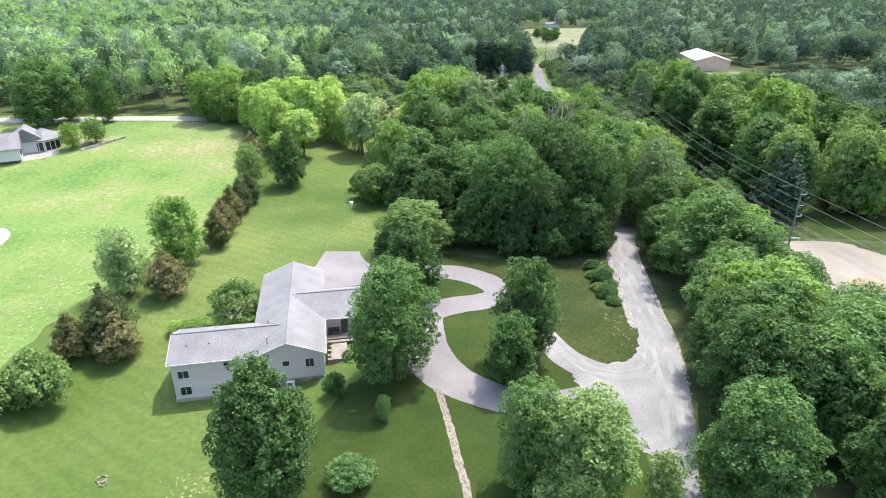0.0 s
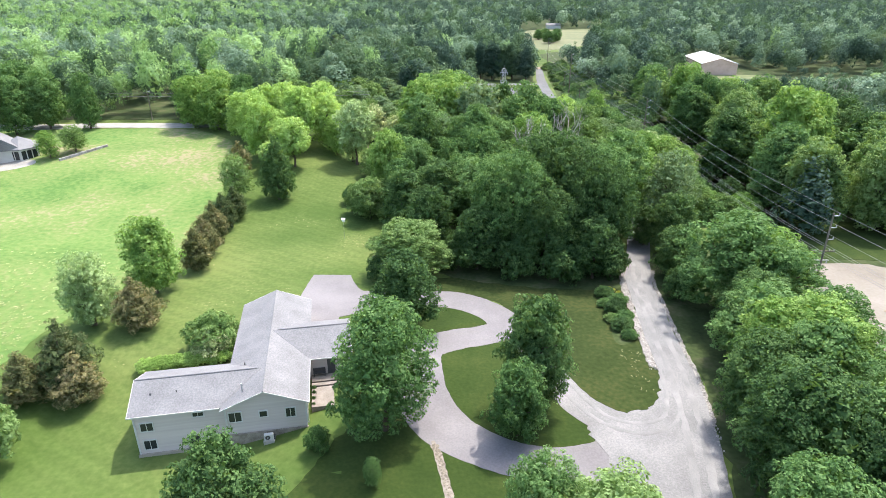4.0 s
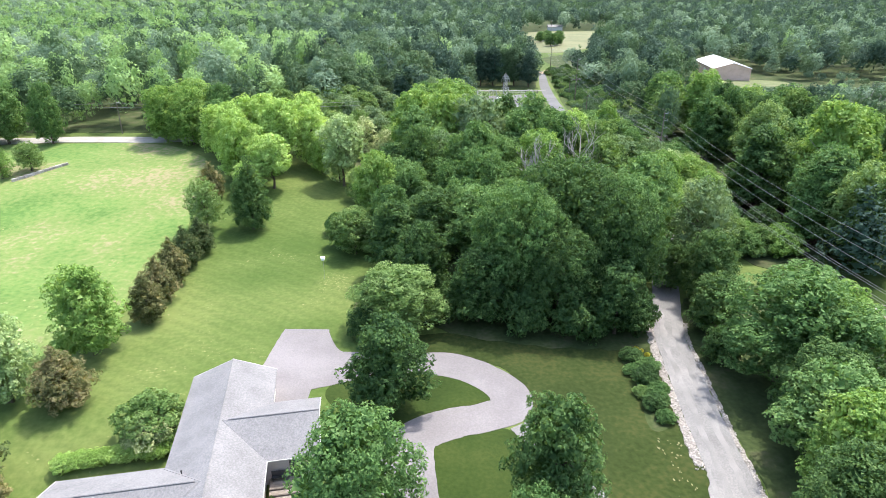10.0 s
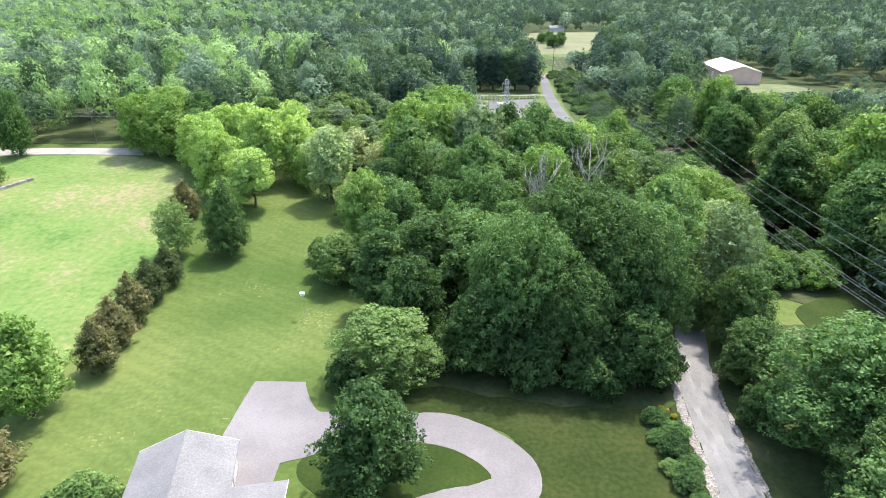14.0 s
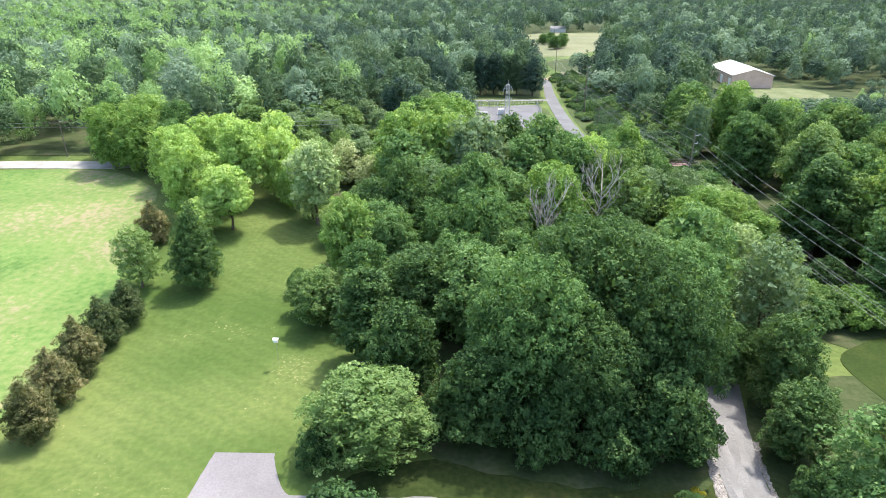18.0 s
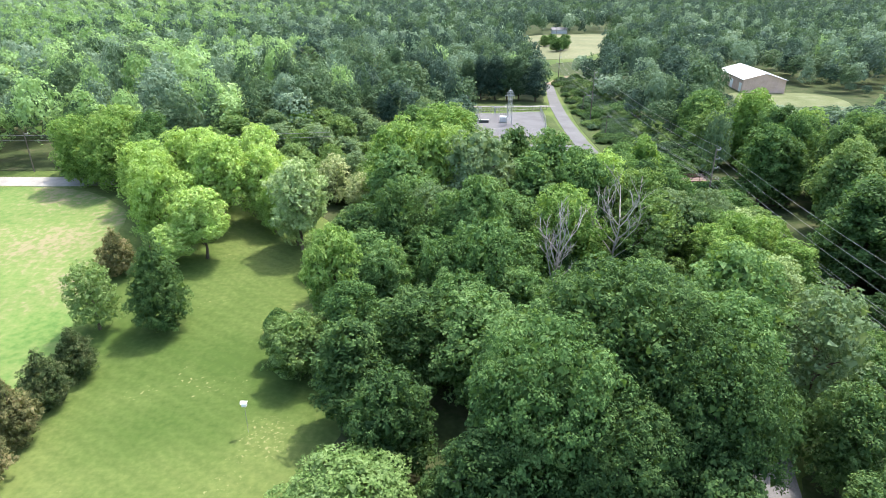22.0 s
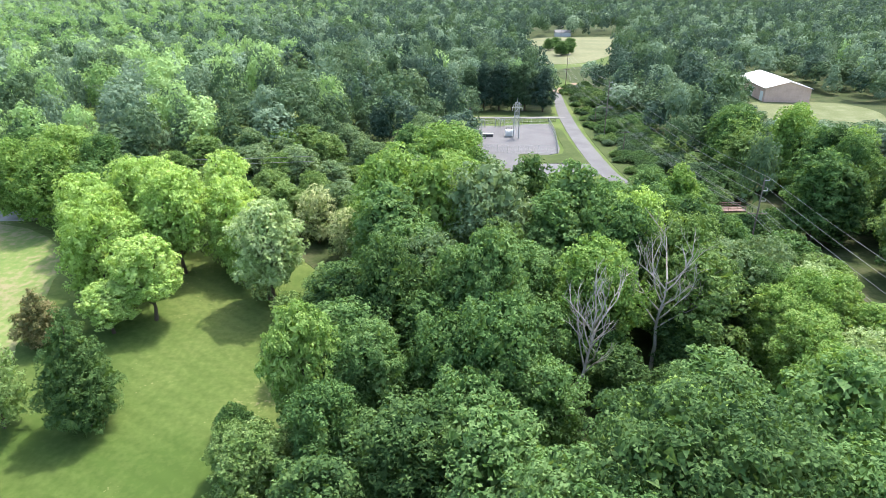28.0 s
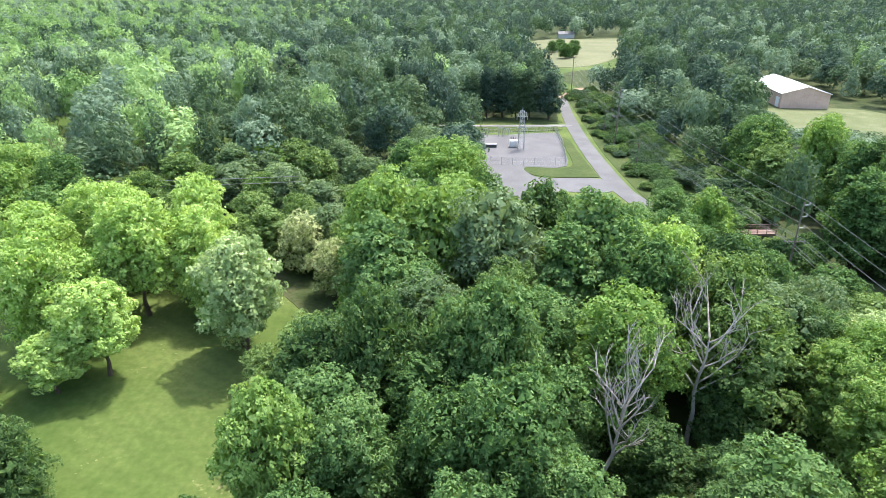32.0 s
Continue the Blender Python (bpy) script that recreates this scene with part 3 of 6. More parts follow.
roof("roof", -13.8, -0.2, 1.05, 8.8, "x", drop=0.012)
roof("roof", 0.2, 9.4, 8.75, 17.1, "x", drop=0.02)
# ridge caps
for a, b, z in (((0, 0.05), (0, 23.9), EAVE + PITCH * 4.3 + 0.17), ((-14.2, 4.925), (-1.0, 4.925), EAVE + PITCH * 3.875 + 0.16), ((0.8, 12.925), (9.8, 12.925), EAVE + PITCH * 4.175 + 0.15)):
    part("ridge_cap", rod((*a, z), (*b, z), 0.09, sides=6), SHINGLE, house)


def valley(a, b):
    part("valley", rod(a, b, 0.05, None, 5), SHINGLE, house)


def fascia(a, b, z0, z1, name="fascia"):
    """A white board along a roof's edge."""
    a, b = Vector((*a, z0)), Vector((*b, z1))
    bm = bmesh.new()
    d = (b - a).normalized()
    side = d.cross(Vector((0, 0, 1))).normalized() * 0.03
    pts = []
    for p in (a, b):
        for s in (-1, 1):
            for h in (-0.13, 0.01):
                pts.append(bm.verts.new(p + side * s + Vector((0, 0, h))))
    bmesh.ops.convex_hull(bm, input=pts)
    return part(name, bm, TRIM, house)


def slope_z(half, s):
    return EAVE + PITCH * (half - abs(s)) + 0.16


for s in (-1, 1):
    fascia((0, 0.0), (s * 4.74, 0.0), slope_z(4.3, 0) - 0.02, slope_z(4.3, 4.72) - 0.02)
    fascia((0, 23.95), (s * 4.74, 23.95), slope_z(4.3, 0) - 0.02, slope_z(4.3, 4.72) - 0.02)
fascia((-14.24, 0.6), (-4.8, 0.6), slope_z(3.875, 4.3) - 0.02, slope_z(3.875, 4.3) - 0.02, "gutter")
fascia((4.75, 0.0), (4.75, 8.3), slope_z(4.3, 4.72) - 0.02, slope_z(4.3, 4.72) - 0.02, "gutter")
fascia((4.75, 8.3), (9.82, 8.3), slope_z(4.175, 4.6) - 0.02, slope_z(4.175, 4.6) - 0.02, "gutter")
fascia((9.85, 12.925), (9.85, 8.3), slope_z(4.175, 0) - 0.02, slope_z(4.175, 4.6) - 0.02)
fascia((9.85, 12.925), (9.85, 17.55), slope_z(4.175, 0) - 0.02, slope_z(4.175, 4.6) - 0.02)
fascia((-14.25, 4.925), (-14.25, 0.6), slope_z(3.875, 0) - 0.02, slope_z(3.875, 4.3) - 0.02)
fascia((-14.25, 4.925), (-14.25, 9.25), slope_z(3.875, 0) - 0.02, slope_z(3.875, 4.3) - 0.02)


for sx, sy, y0 in ((1, -1, 12.925), (1, 1, 12.925)):
    valley((0.25, y0, slope_z(4.3, 0.25) - 0.0), (4.6, y0 + sy * 4.4, slope_z(4.3, 4.6) - 0.02))
for sy in (-1, 1):
    valley((-0.65, 4.925, slope_z(3.875, 0) - 0.02), (-4.7, 4.925 + sy * 3.9, slope_z(3.875, 3.9) - 0.02))


def window(x, y, z, w, h, face="s", panes=2):
    """A window set in a wall, on the wall's outer face."""
    frame_bm = bmesh.new()
    b = 0.1
    for cx, cz, sx, sz in ((0, 0, w + 2 * b, b), (0, h + b, w + 2 * b, b), (-(w + b) / 2, b, b, h), ((w + b) / 2, b, b, h)):
        box(sx, 0.12, sz, (cx, 0, cz), bm=frame_bm)
    win = part("window", frame_bm, TRIM, house, "white framed window with dark glass")
    turn = {"s": 0, "e": 90, "w": -90, "n": 180}[face]
    win.matrix_basis = pose(x, y, z, rz=turn)
    for k in range(panes):
        pw = w / panes
        pane = part("pane", box(pw - 0.03, 0.04, h, (-w / 2 + pw * (k + 0.5), 0.0, b)), GLASS, win)
    for k in range(panes - 1):
        part("mullion", box(0.05, 0.1, h, (-w / 2 + w / panes * (k + 1), -0.012, b)), TRIM, win)
    return win


window(-12.6, 1.02, 0.35, 1.25, 1.0)
window(-12.6, 1.02, -2.1, 1.25, 1.15)
window(-7.2, 1.02, 1.55, 1.1, 0.5)
window(-3.3, 0.42, 0.7, 1.3, 1.2)
window(-0.3, 0.42, 1.0, 0.8, 0.7, panes=1)
window(2.6, 0.42, 0.6, 1.0, 1.15)
window(-8, 1.02, -2.1, 1.25, 1.15)
for sx, x0, x1, y, z0, z1 in ((1, -14.0, -4.6, 0.93, -3.6, -2.55), (1, -4.5, 4.42, 0.33, -3.4, -0.85)):
    part("foundation", box(x1 - x0, 0.2, z1 - z0, ((x0 + x1) / 2, y, z0)), STONE, house, "grey stone foundation course")
part("foundation", box(0.2, 8.2, 1.05, (-13.9, 4.9, -3.6)), STONE, house)
for x, y, z in ((-13.8, 1.02, -2.6), (4.33, 0.42, -0.4), (-4.28, 0.42, -2.0), (9.42, 8.74, -0.3)):
    part("corner_board", box(0.16, 0.1, EAVE - z - 0.02, (x, y - 0.02, z)), TRIM, house)
part("downspout", rod((4.5, 0.4, -0.5), (4.5, 0.4, 2.5), 0.05), TRIM, house)
# garage doors towards the pad, entry in the corner
for y in (19.0, 22.0):
    door = part("garage_door", box(0.08, 2.5, 2.1, (4.33, y - 0.4, 0.02)), TRIM, house)
    for k in range(3):
        part("groove", box(0.03, 2.44, 0.03, (4.375, y - 0.4, 0.55 + 0.5 * k)), SIDING, door)
part("door", box(0.95, 0.08, 2.05, (7.2, 8.7, 0.15)), DARK, house, "dark front door under the eave")
part("chimney_pipe", rod((-2.4, 1.9, 3.5), (-2.4, 1.9, 4.7), 0.09), STEEL, house)
for x, y in ((-2.7, 7.2), (-9.5, 3.1), (-12.2, 3.0), (-1.6, 2.6)):
    part("roof_vent", rod((x, y, 3.2), (x, y, slope_z(4.3, 2.3) + 0.25 if x > -5 else slope_z(3.875, 1.9) + 0.2), 0.07), DARK, house)

patio = part("patio", box(2.6, 6.0, 1.6, (6.05, 5.6, -1.7), bevel=0.02), PAVER)
patio.matrix_basis = house.matrix_world
tagged(patio, "pale concrete entry patio with a step", "patio", kind="structure")

for k, (w, d, z) in enumerate(((3.9, 2.2, -0.12), (3.4, 1.5, 0.02))):
    step = tagged(new("entry_step"), "tan paved entry step with a dark brown edge board", "step", "entry steps")
    step.matrix_world = house.matrix_world @ pose(4.75, 8.7 - d, z)
    part("slab", box(w - 0.1, d - 0.1, 0.15, (w / 2 - 0.05, d / 2 + 0.05, 0), bevel=0.01), PAVER, step)
    part("edge_board", box(w, 0.1, 0.17, (w / 2, 0, 0)), BROWN, step)
    part("edge_board", box(0.1, d - 0.06, 0.17, (w - 0.05, d / 2 + 0.02, 0)), BROWN, step)

# ---- trees ----
def unit(q):
    return q / (np.linalg.norm(q, axis=1)[:, None] + 1e-9)


def leaf_cloud(lobes, clumps, per, size, rng, clump_r=0.8, narrow=False, under=0.25, loose=0.0, flat=0.75, fill=0.3, inner=26, shape=0.0):
    """Leaves over small domes of foliage, the domes over the outside of the crown's lobes (x, y, z, rx, rz), round a dense inside."""
    lobe = np.array(lobes)
    w = lobe[:, 3] * (lobe[:, 3] + lobe[:, 4])
    many = clumps * 5
    own = rng.choice(len(lobe), many, p=w / w.sum())
    d = unit(rng.normal(size=(many, 3)))
    c = lobe[own, :3] + d * lobe[own][:, [3, 3, 4]] * rng.uniform(0.88 - loose, 1.04 + loose * 0.3, many)[:, None]
    gone = ((c[:, None] - lobe[None, :, :3]) / lobe[None][:, :, [3, 3, 4]]) ** 2
    deep = gone.sum(2)
    deep[np.arange(many), own] = 9
    ok = (deep.min(1) > 0.72 - loose) & ((d[:, 2] > -0.3) | (rng.random(many) < under))
    keep = []
    for k in np.flatnonzero(ok):  # domes stand apart, so that gaps show between them
        if all(((c[k] - c[j]) ** 2).sum() > (0.82 * clump_r) ** 2 for j in keep):
            keep.append(k)
            if len(keep) == clumps:
                break
    c, d = c[keep], d[keep]
    n0 = len(keep)
    cr = clump_r * rng.uniform(0.7, 1.35, n0)
    own = np.repeat(np.arange(n0), per)
    count = n0 * per
    o = unit(rng.normal(size=(count, 3)) + d[own] * 0.8 + (0, 0, 0.45))
    p = c[own] + o * (cr[own] * rng.uniform(0.72, 1.16, count))[:, None] * (1, 1, flat)
    n = unit(o * 0.95 + (0, 0, 0.3) + rng.normal(0, 0.45, (count, 3)))
    more = int(count * fill)  # loose leaves between the domes
    own = rng.choice(len(lobe), more, p=w / w.sum())
    d = unit(rng.normal(size=(more, 3)) + (0, 0, 0.35))
    p = np.concatenate([p, lobe[own, :3] + d * lobe[own][:, [3, 3, 4]] * rng.uniform(0.74, 1.1, more)[:, None]])
    n = np.concatenate([n, unit(d + rng.normal(0, 0.4, (more, 3)))])
    s = (size * np.concatenate([rng.uniform(0.65, 1.35, count), rng.uniform(1.0, 1.7, more)]))[:, None]
    n = unit(n + shape * unit((p - np.average(lobe[:, :3], axis=0, weights=w)) * (1, 1, 0.8)))  # the crown's own rounding
    count += more
    a = unit(np.cross(n, rng.normal(size=(count, 3))))
    b = np.cross(n, a)
    wd = 0.34 if narrow else 0.6
    v = np.stack([p - a * s * 0.6 + b * s * wd, p + a * s * 0.9 - n * s * 0.25, p - a * s * 0.6 - b * s * wd], 1).reshape(-1, 3)
    f = np.arange(count * 3).reshape(-1, 3)
    own = np.repeat(np.arange(len(lobe)), inner)  # large leaves deep in the crown
    m = len(own)
    q = lobe[own, :3] + unit(rng.normal(size=(m, 3))) * lobe[own][:, [3, 3, 4]] * rng.uniform(0.4, 0.78, m)[:, None]
    a = unit(rng.normal(size=(m, 3)))
    b = unit(np.cross(a, rng.normal(size=(m, 3))))
    big = np.minimum(lobe[own, 3] * rng.uniform(0.2, 0.36, m), 2.2 * size)[:, None]
    f = np.concatenate([f, np.arange(m * 3).reshape(-1, 3) + len(v)])
    v = np.concatenate([v, np.stack([q - a * big + b * big, q + a * big * 1.3, q - a * big - b * big], 1).reshape(-1, 3)])
    return v, f


def fast_mesh(name, v, f, mat):
    me = bpy.data.meshes.new(name)
    me.vertices.add(len(v))
    me.vertices.foreach_set("co", np.ascontiguousarray(v, dtype=np.float32).ravel())
    me.loops.add(f.size)
    me.loops.foreach_set("vertex_index", np.ascontiguousarray(f, dtype=np.int32).ravel())
    me.polygons.add(len(f))
    me.polygons.foreach_set("loop_start", np.arange(0, f.size, 3, dtype=np.int32))
    me.polygons.foreach_set("use_smooth", [True] * len(f))
    me.update(calc_edges=True)
    me.materials.append(mat)
    return me


def lobes_of(kind, h, r, rng):
    """The crown's rounded masses, for a tree of height h and crown radius r."""
    out = []
    if kind == "cone":
        for k in range(34):
            t = (k + 0.5) / 34
            z = h * (0.1 + 0.86 * t)
            rr = r * (1 - t ** 1.7) ** 0.8 * (0.8 if t < 0.12 else 1)
            a = k * 2.4
            out.append((math.cos(a) * rr * 0.62, math.sin(a) * rr * 0.62, z, max(0.55, rr * 0.6), h * 0.07))
    elif kind == "cedar":
        for k in range(26):
            t = (k + 0.5) / 26
            rr = r * (1 - t ** 2.6) * (0.7 + 0.3 * min(1, t * 5)) * rng.uniform(0.8, 1.12)
            a = k * 2.4
            out.append((math.cos(a) * rr * 0.58, math.sin(a) * rr * 0.58, h * (0.08 + 0.8 * t), max(0.45, rr * 0.48), h * 0.1))
    elif kind == "dome":  # an old oak: many rounded masses over a broad dome
        for k in range(46):
            t, a = (k + 0.5) / 46, k * 2.4 + rng.uniform(-0.2, 0.2)
            up = 1 - 1.45 * t
            q = math.sqrt(max(0.0, 1 - up * up)) * rng.uniform(0.86, 1.08)
            b = r * rng.uniform(0.2, 0.29)
            out.append((math.cos(a) * r * 0.76 * q, math.sin(a) * r * 0.76 * q, h * (0.5 + 0.38 * up), b, b * rng.uniform(0.75, 0.95)))
        out += [(0, 0, h * 0.5, r * 0.66, h * 0.3)] * 4
    elif kind == "oval":  # dense, widest low down, with a rounded point
        for k in range(40):
            t, a = (k + 0.5) / 40, k * 2.4 + rng.uniform(-0.2, 0.2)
            rr = r * math.sin(math.pi * (0.24 + 0.74 * t)) ** 0.75
            b = max(0.8, rr * rng.uniform(0.3, 0.4))
            out.append((math.cos(a) * rr * 0.64, math.sin(a) * rr * 0.64, h * (0.14 + 0.8 * t), b, b * 0.95))
    elif kind == "spire":
        for k in range(12):
            t = (k + 0.5) / 12
            rr, a = r * (1.02 - t) ** 0.8, k * 2.4
            out.append((math.cos(a) * rr * 0.4, math.sin(a) * rr * 0.4, h * (0.14 + 0.8 * t), max(0.5, rr * 0.66), h * 0.11))
    elif kind == "bush":
        for k in range(9):
            a, q = k * 2.4, math.sqrt((k + 0.5) / 9)
            out.append((math.cos(a) * r * 0.6 * q, math.sin(a) * r * 0.6 * q, h * (0.62 - 0.3 * q) + rng.uniform(-0.05, 0.05) * h, r * 0.42, h * 0.3))
    else:
        tall = kind == "tall"
        lo, n = (0.16, 32) if tall else (0.34, 30) if kind == "lifted" else (0.15, 38)
        for k in range(n):
            t = (k + 0.5) / n
            zz = lo + (0.9 - lo) * t
            prof = math.sin(math.pi * min(1, (0.2 + 0.78 * t)) ** (0.85 if tall else 1.0)) ** 0.55
            a = k * 2.4 + rng.uniform(-0.3, 0.3)
            q = rng.uniform(0.44, 0.8) if k % 4 else rng.uniform(0.1, 0.35)
            rr = r * prof
            s = r * rng.uniform(0.2, 0.36) if q > 0.6 else r * rng.uniform(0.32, 0.46)
            out.append((math.cos(a) * rr * q, math.sin(a) * rr * q, h * zz, s, s * rng.uniform(0.7, 0.95)))
    return out


def trunk_bm(h, r, kind, rng):
    """A tapered trunk with limbs reaching into the crown."""
    bm = bmesh.new()
    base = max(0.09, h * 0.02)
    top = h * (0.9 if kind in ("cone", "cedar", "spire") else 0.62)
    pts = [Vector((0, 0, -0.3))]
    for k in range(1, 5):
        pts.append(Vector((rng.uniform(-1, 1) * h * 0.012 * k, rng.uniform(-1, 1) * h * 0.012 * k, top * k / 4)))
    for k, (a, b) in enumerate(zip(pts, pts[1:])):
        rod(a, b, base * (1.25 if k == 0 else 1 - k * 0.2), base * (0.8 - k * 0.2 + 0.03), 7, bm)
    if kind not in ("cone", "cedar"):
        for k in range(7):
            a = k * 2.4 + rng.uniform(-0.3, 0.3)
            s = pts[2].lerp(pts[4], rng.uniform(-0.4, 0.9))
            mid = s + Vector((math.cos(a) * r * 0.3, math.sin(a) * r * 0.3, h * 0.1))
            e = s + Vector((math.cos(a) * r * 0.65, math.sin(a) * r * 0.65, h * rng.uniform(0.14, 0.24)))
            rod(s, mid, base * 0.42, base * 0.28, 5, bm)
            rod(mid, e, base * 0.28, base * 0.08, 5, bm)
    return bm


# kind of crown, height, radius, clumps, leaves in each, leaf size, clump radius
PROTO = {"oak_l": ("dome", 20, 9, 560, 52, 0.19, 0.84), "round_l": ("round", 20, 8, 300, 34, 0.28, 1.0), "round_m": ("round", 13, 5, 210, 36, 0.19, 0.68), "tall_m": ("tall", 16, 4.6, 180, 32, 0.23, 0.77), "wood_m": ("round", 14, 5, 180, 36, 0.22, 0.8), "fine_m": ("round", 16, 5.6, 230, 40, 0.2, 0.76), "airy_m": ("round", 13, 5, 240, 26, 0.18, 0.5),
         "cone_m": ("cone", 14, 4.2, 360, 30, 0.2, 0.5), "cedar_m": ("cedar", 9, 3.3, 280, 26, 0.16, 0.36), "bush_m": ("bush", 5, 3, 120, 34, 0.15, 0.42), "hero_l": ("round", 17, 6.2, 320, 48, 0.18, 0.76), "spire_m": ("spire", 16, 4.2, 170, 26, 0.3, 0.6), "oval_l": ("oval", 17, 5, 330, 44, 0.18, 0.66), "lift_m": ("lifted", 14, 5, 230, 38, 0.2, 0.6)}
protos = {}
for pi, (key, (kind, h, r, clumps, per, size, cr)) in enumerate(PROTO.items()):
    protos[key] = []
    for k in range(3):
        nrng, prng = np.random.default_rng(100 * pi + k), random.Random(100 * pi + k)
        airy = key == "airy_m"
        v, f = leaf_cloud(lobes_of(kind, h, r, prng), clumps, per, size, nrng, cr, kind in ("cedar", "cone"), loose=0.35 if airy else 0.08, inner=8 if airy else 26)
        protos[key].append((fast_mesh("crown", v, f, GREEN), mesh_of("trunk", trunk_bm(h, r, kind, prng), BARK), h, r))
trng = random.Random(11)


def tree(x, y, h, r, key="round_m", mat=None, label="broad green leafy tree", category="tree", group="", variant=None, bark=None, name="tree"):
    crown, trunk, ph, pr = protos[key][trng.randrange(3) if variant is None else variant]
    top = new(name)
    top.matrix_world = pose(x, y, ter(x, y), 0, 0, trng.uniform(0, 360)) @ Matrix.Diagonal((r / pr, r / pr, h / ph, 1))
    c, t = new("crown", crown), new("trunk", trunk)
    c.parent = t.parent = top
    c.material_slots[0].link = t.material_slots[0].link = "OBJECT"
    c.material_slots[0].material, t.material_slots[0].material = mat or GREEN, bark or BARK
    return tagged(top, label, category, group)


tree(-41.0, 137.4, 14.2, 3.8, "cone_m", DEEP, "dense dark green conical tree alone on the lawn")
# lawn's western edge
CED = "brown-green juniper with a dense ragged crown"
tree(-45.2, 103.5, 8.1, 2.9, "cedar_m", CEDAR, CED, group="juniper row")
tree(-46.4, 109.5, 8.0, 2.9, "cedar_m", CEDAR, CED, group="juniper row")
tree(-46.9, 115.5, 8.6, 2.9, "cedar_m", CEDAR, CED, group="juniper row")
tree(-47.4, 121.5, 8.0, 2.8, "cedar_m", SPRUCE, CED, group="juniper row")
tree(-47.2, 127.0, 7.2, 2.8, "cedar_m", SPRUCE, CED, group="juniper row")
tree(-49.8, 136.6, 10.2, 3.9, "airy_m", OLIVE, "pale olive small tree with an open crown")
tree(-54.0, 150.5, 8.4, 3.1, "cedar_m", CEDAR, CED)
tree(-48.3, 94.8, 12.6, 4.9, "round_m", BRIGHT, "bright green maple with a full rounded crown")
tree(-52.4, 84.8, 11.6, 4.0, "airy_m", SILVER, "silvery pale green airy tree")
tree(-52.8, 84.6, 9.0, 3.0, "airy_m", SILVER, "silvery pale green airy sapling")
tree(-45.8, 84.4, 8.4, 3.5, "cedar_m", CEDAR, CED)
tree(-48.6, 72.3, 10.6, 3.6, "cedar_m", SPRUCE, "dark green red-cedar with a pointed top")
tree(-46.4, 70.6, 7.4, 3.2, "cedar_m", CEDAR, CED)
tree(-52.1, 69.4, 7.2, 3.0, "cedar_m", CEDAR, CED)
tree(-51.0, 60.4, 8.0, 4.2, "bush_m", OLIVE, "large olive green rounded shrub")
tree(-54.5, 56.0, 6.5, 3.6, "bush_m", OLIVE, "large olive green rounded shrub")
tree(-33.6, 80.2, 5.6, 3.9, "bush_m", OLIVE, "olive shrub with cream blossom beside the house", "shrub")
tree(-32.8, 78.6, 4.2, 2.6, "bush_m", CREAM, "cream-blossomed shrub beside the house", "shrub")
# round the house and drive
tree(-18.0, 45.0, 17.0, 4.7, "oval_l", DEEP, "tall dense dark green maple on the lawn")
tree(-8.3, 64.4, 16.0, 5.8, "hero_l", GREEN, "large fresh green tree beside the entry")
tree(8.3, 69.2, 14.2, 4.4, "round_m", DEEP, "dark olive tree on the drive island")
tree(5.9, 63.9, 9.6, 3.4, "round_m", GREEN, "small green tree on the drive island")
tree(-9.1, 102.7, 9.6, 6.8, "hero_l", OLIVE, "wide low yellowish-green tree beside the drive")
tree(-8.1, 84.9, 12.2, 5.1, "round_m", DEEP, "dark green tree on the small drive island")
tree(-13.6, 101.0, 5.0, 2.6, "bush_m", DEEP, "rounded dark shrub beside the parking pad", "shrub")
tree(11.4, 44.0, 13.5, 5.2, "hero_l", OLIVE, "light green open tree by the lane")
tree(6.8, 47.5, 12.0, 3.8, "hero_l", GREEN, "dense green tree by the lane")
tree(18.9, 45.0, 6.4, 2.3, "airy_m", OLIVE, "slender pale sapling at the lane's edge")
tree(-15.2, 61.7, 3.2, 1.5, "bush_m", GREEN, "small green shrub by the patio", "shrub")
tree(-8.5, 56.3, 3.5, 1.1, "airy_m", GREEN, "thin sapling on the lawn")
tree(-10.5, 47.0, 3.0, 2.6, "bush_m", GREEN, "low green shrub on the lawn", "shrub")
tree(-40.5, 38.0, 6, 3.6, "bush_m", BRIGHT, "light green shrub on the lawn", "shrub")
# the lawn's eastern edge
tree(-19.6, 128.4, 8.8, 4.2, "round_m", OLIVE, "yellowish-green spreading low tree on the lawn")
tree(-22.8, 131.4, 6.6, 2.6, "round_m", OLIVE, "yellowish-green spreading low tree on the lawn")
tree(-24.8, 136.8, 4.8, 2.3, "bush_m", GREEN, "small rounded shrub on the lawn", "shrub")
tree(-12.0, 120.0, 13.4, 4.4, "tall_m", DEEP, "dense blue-green oval tree at the wood's edge")
tree(-16.6, 136.0, 16.6, 4.2, "lift_m", BRIGHT, "upright yellowish-green tree at the lawn's edge")
tree(-12.6, 137.0, 13.0, 4.0, "fine_m", GREEN, "green tree at the wood's edge")
tree(-13.0, 130.0, 12.5, 4.5, "round_m", GREEN)
tree(-6.5, 112.5, 12.5, 4.6, "round_m", DEEP)
BG = "bright yellow-green leafy tree"
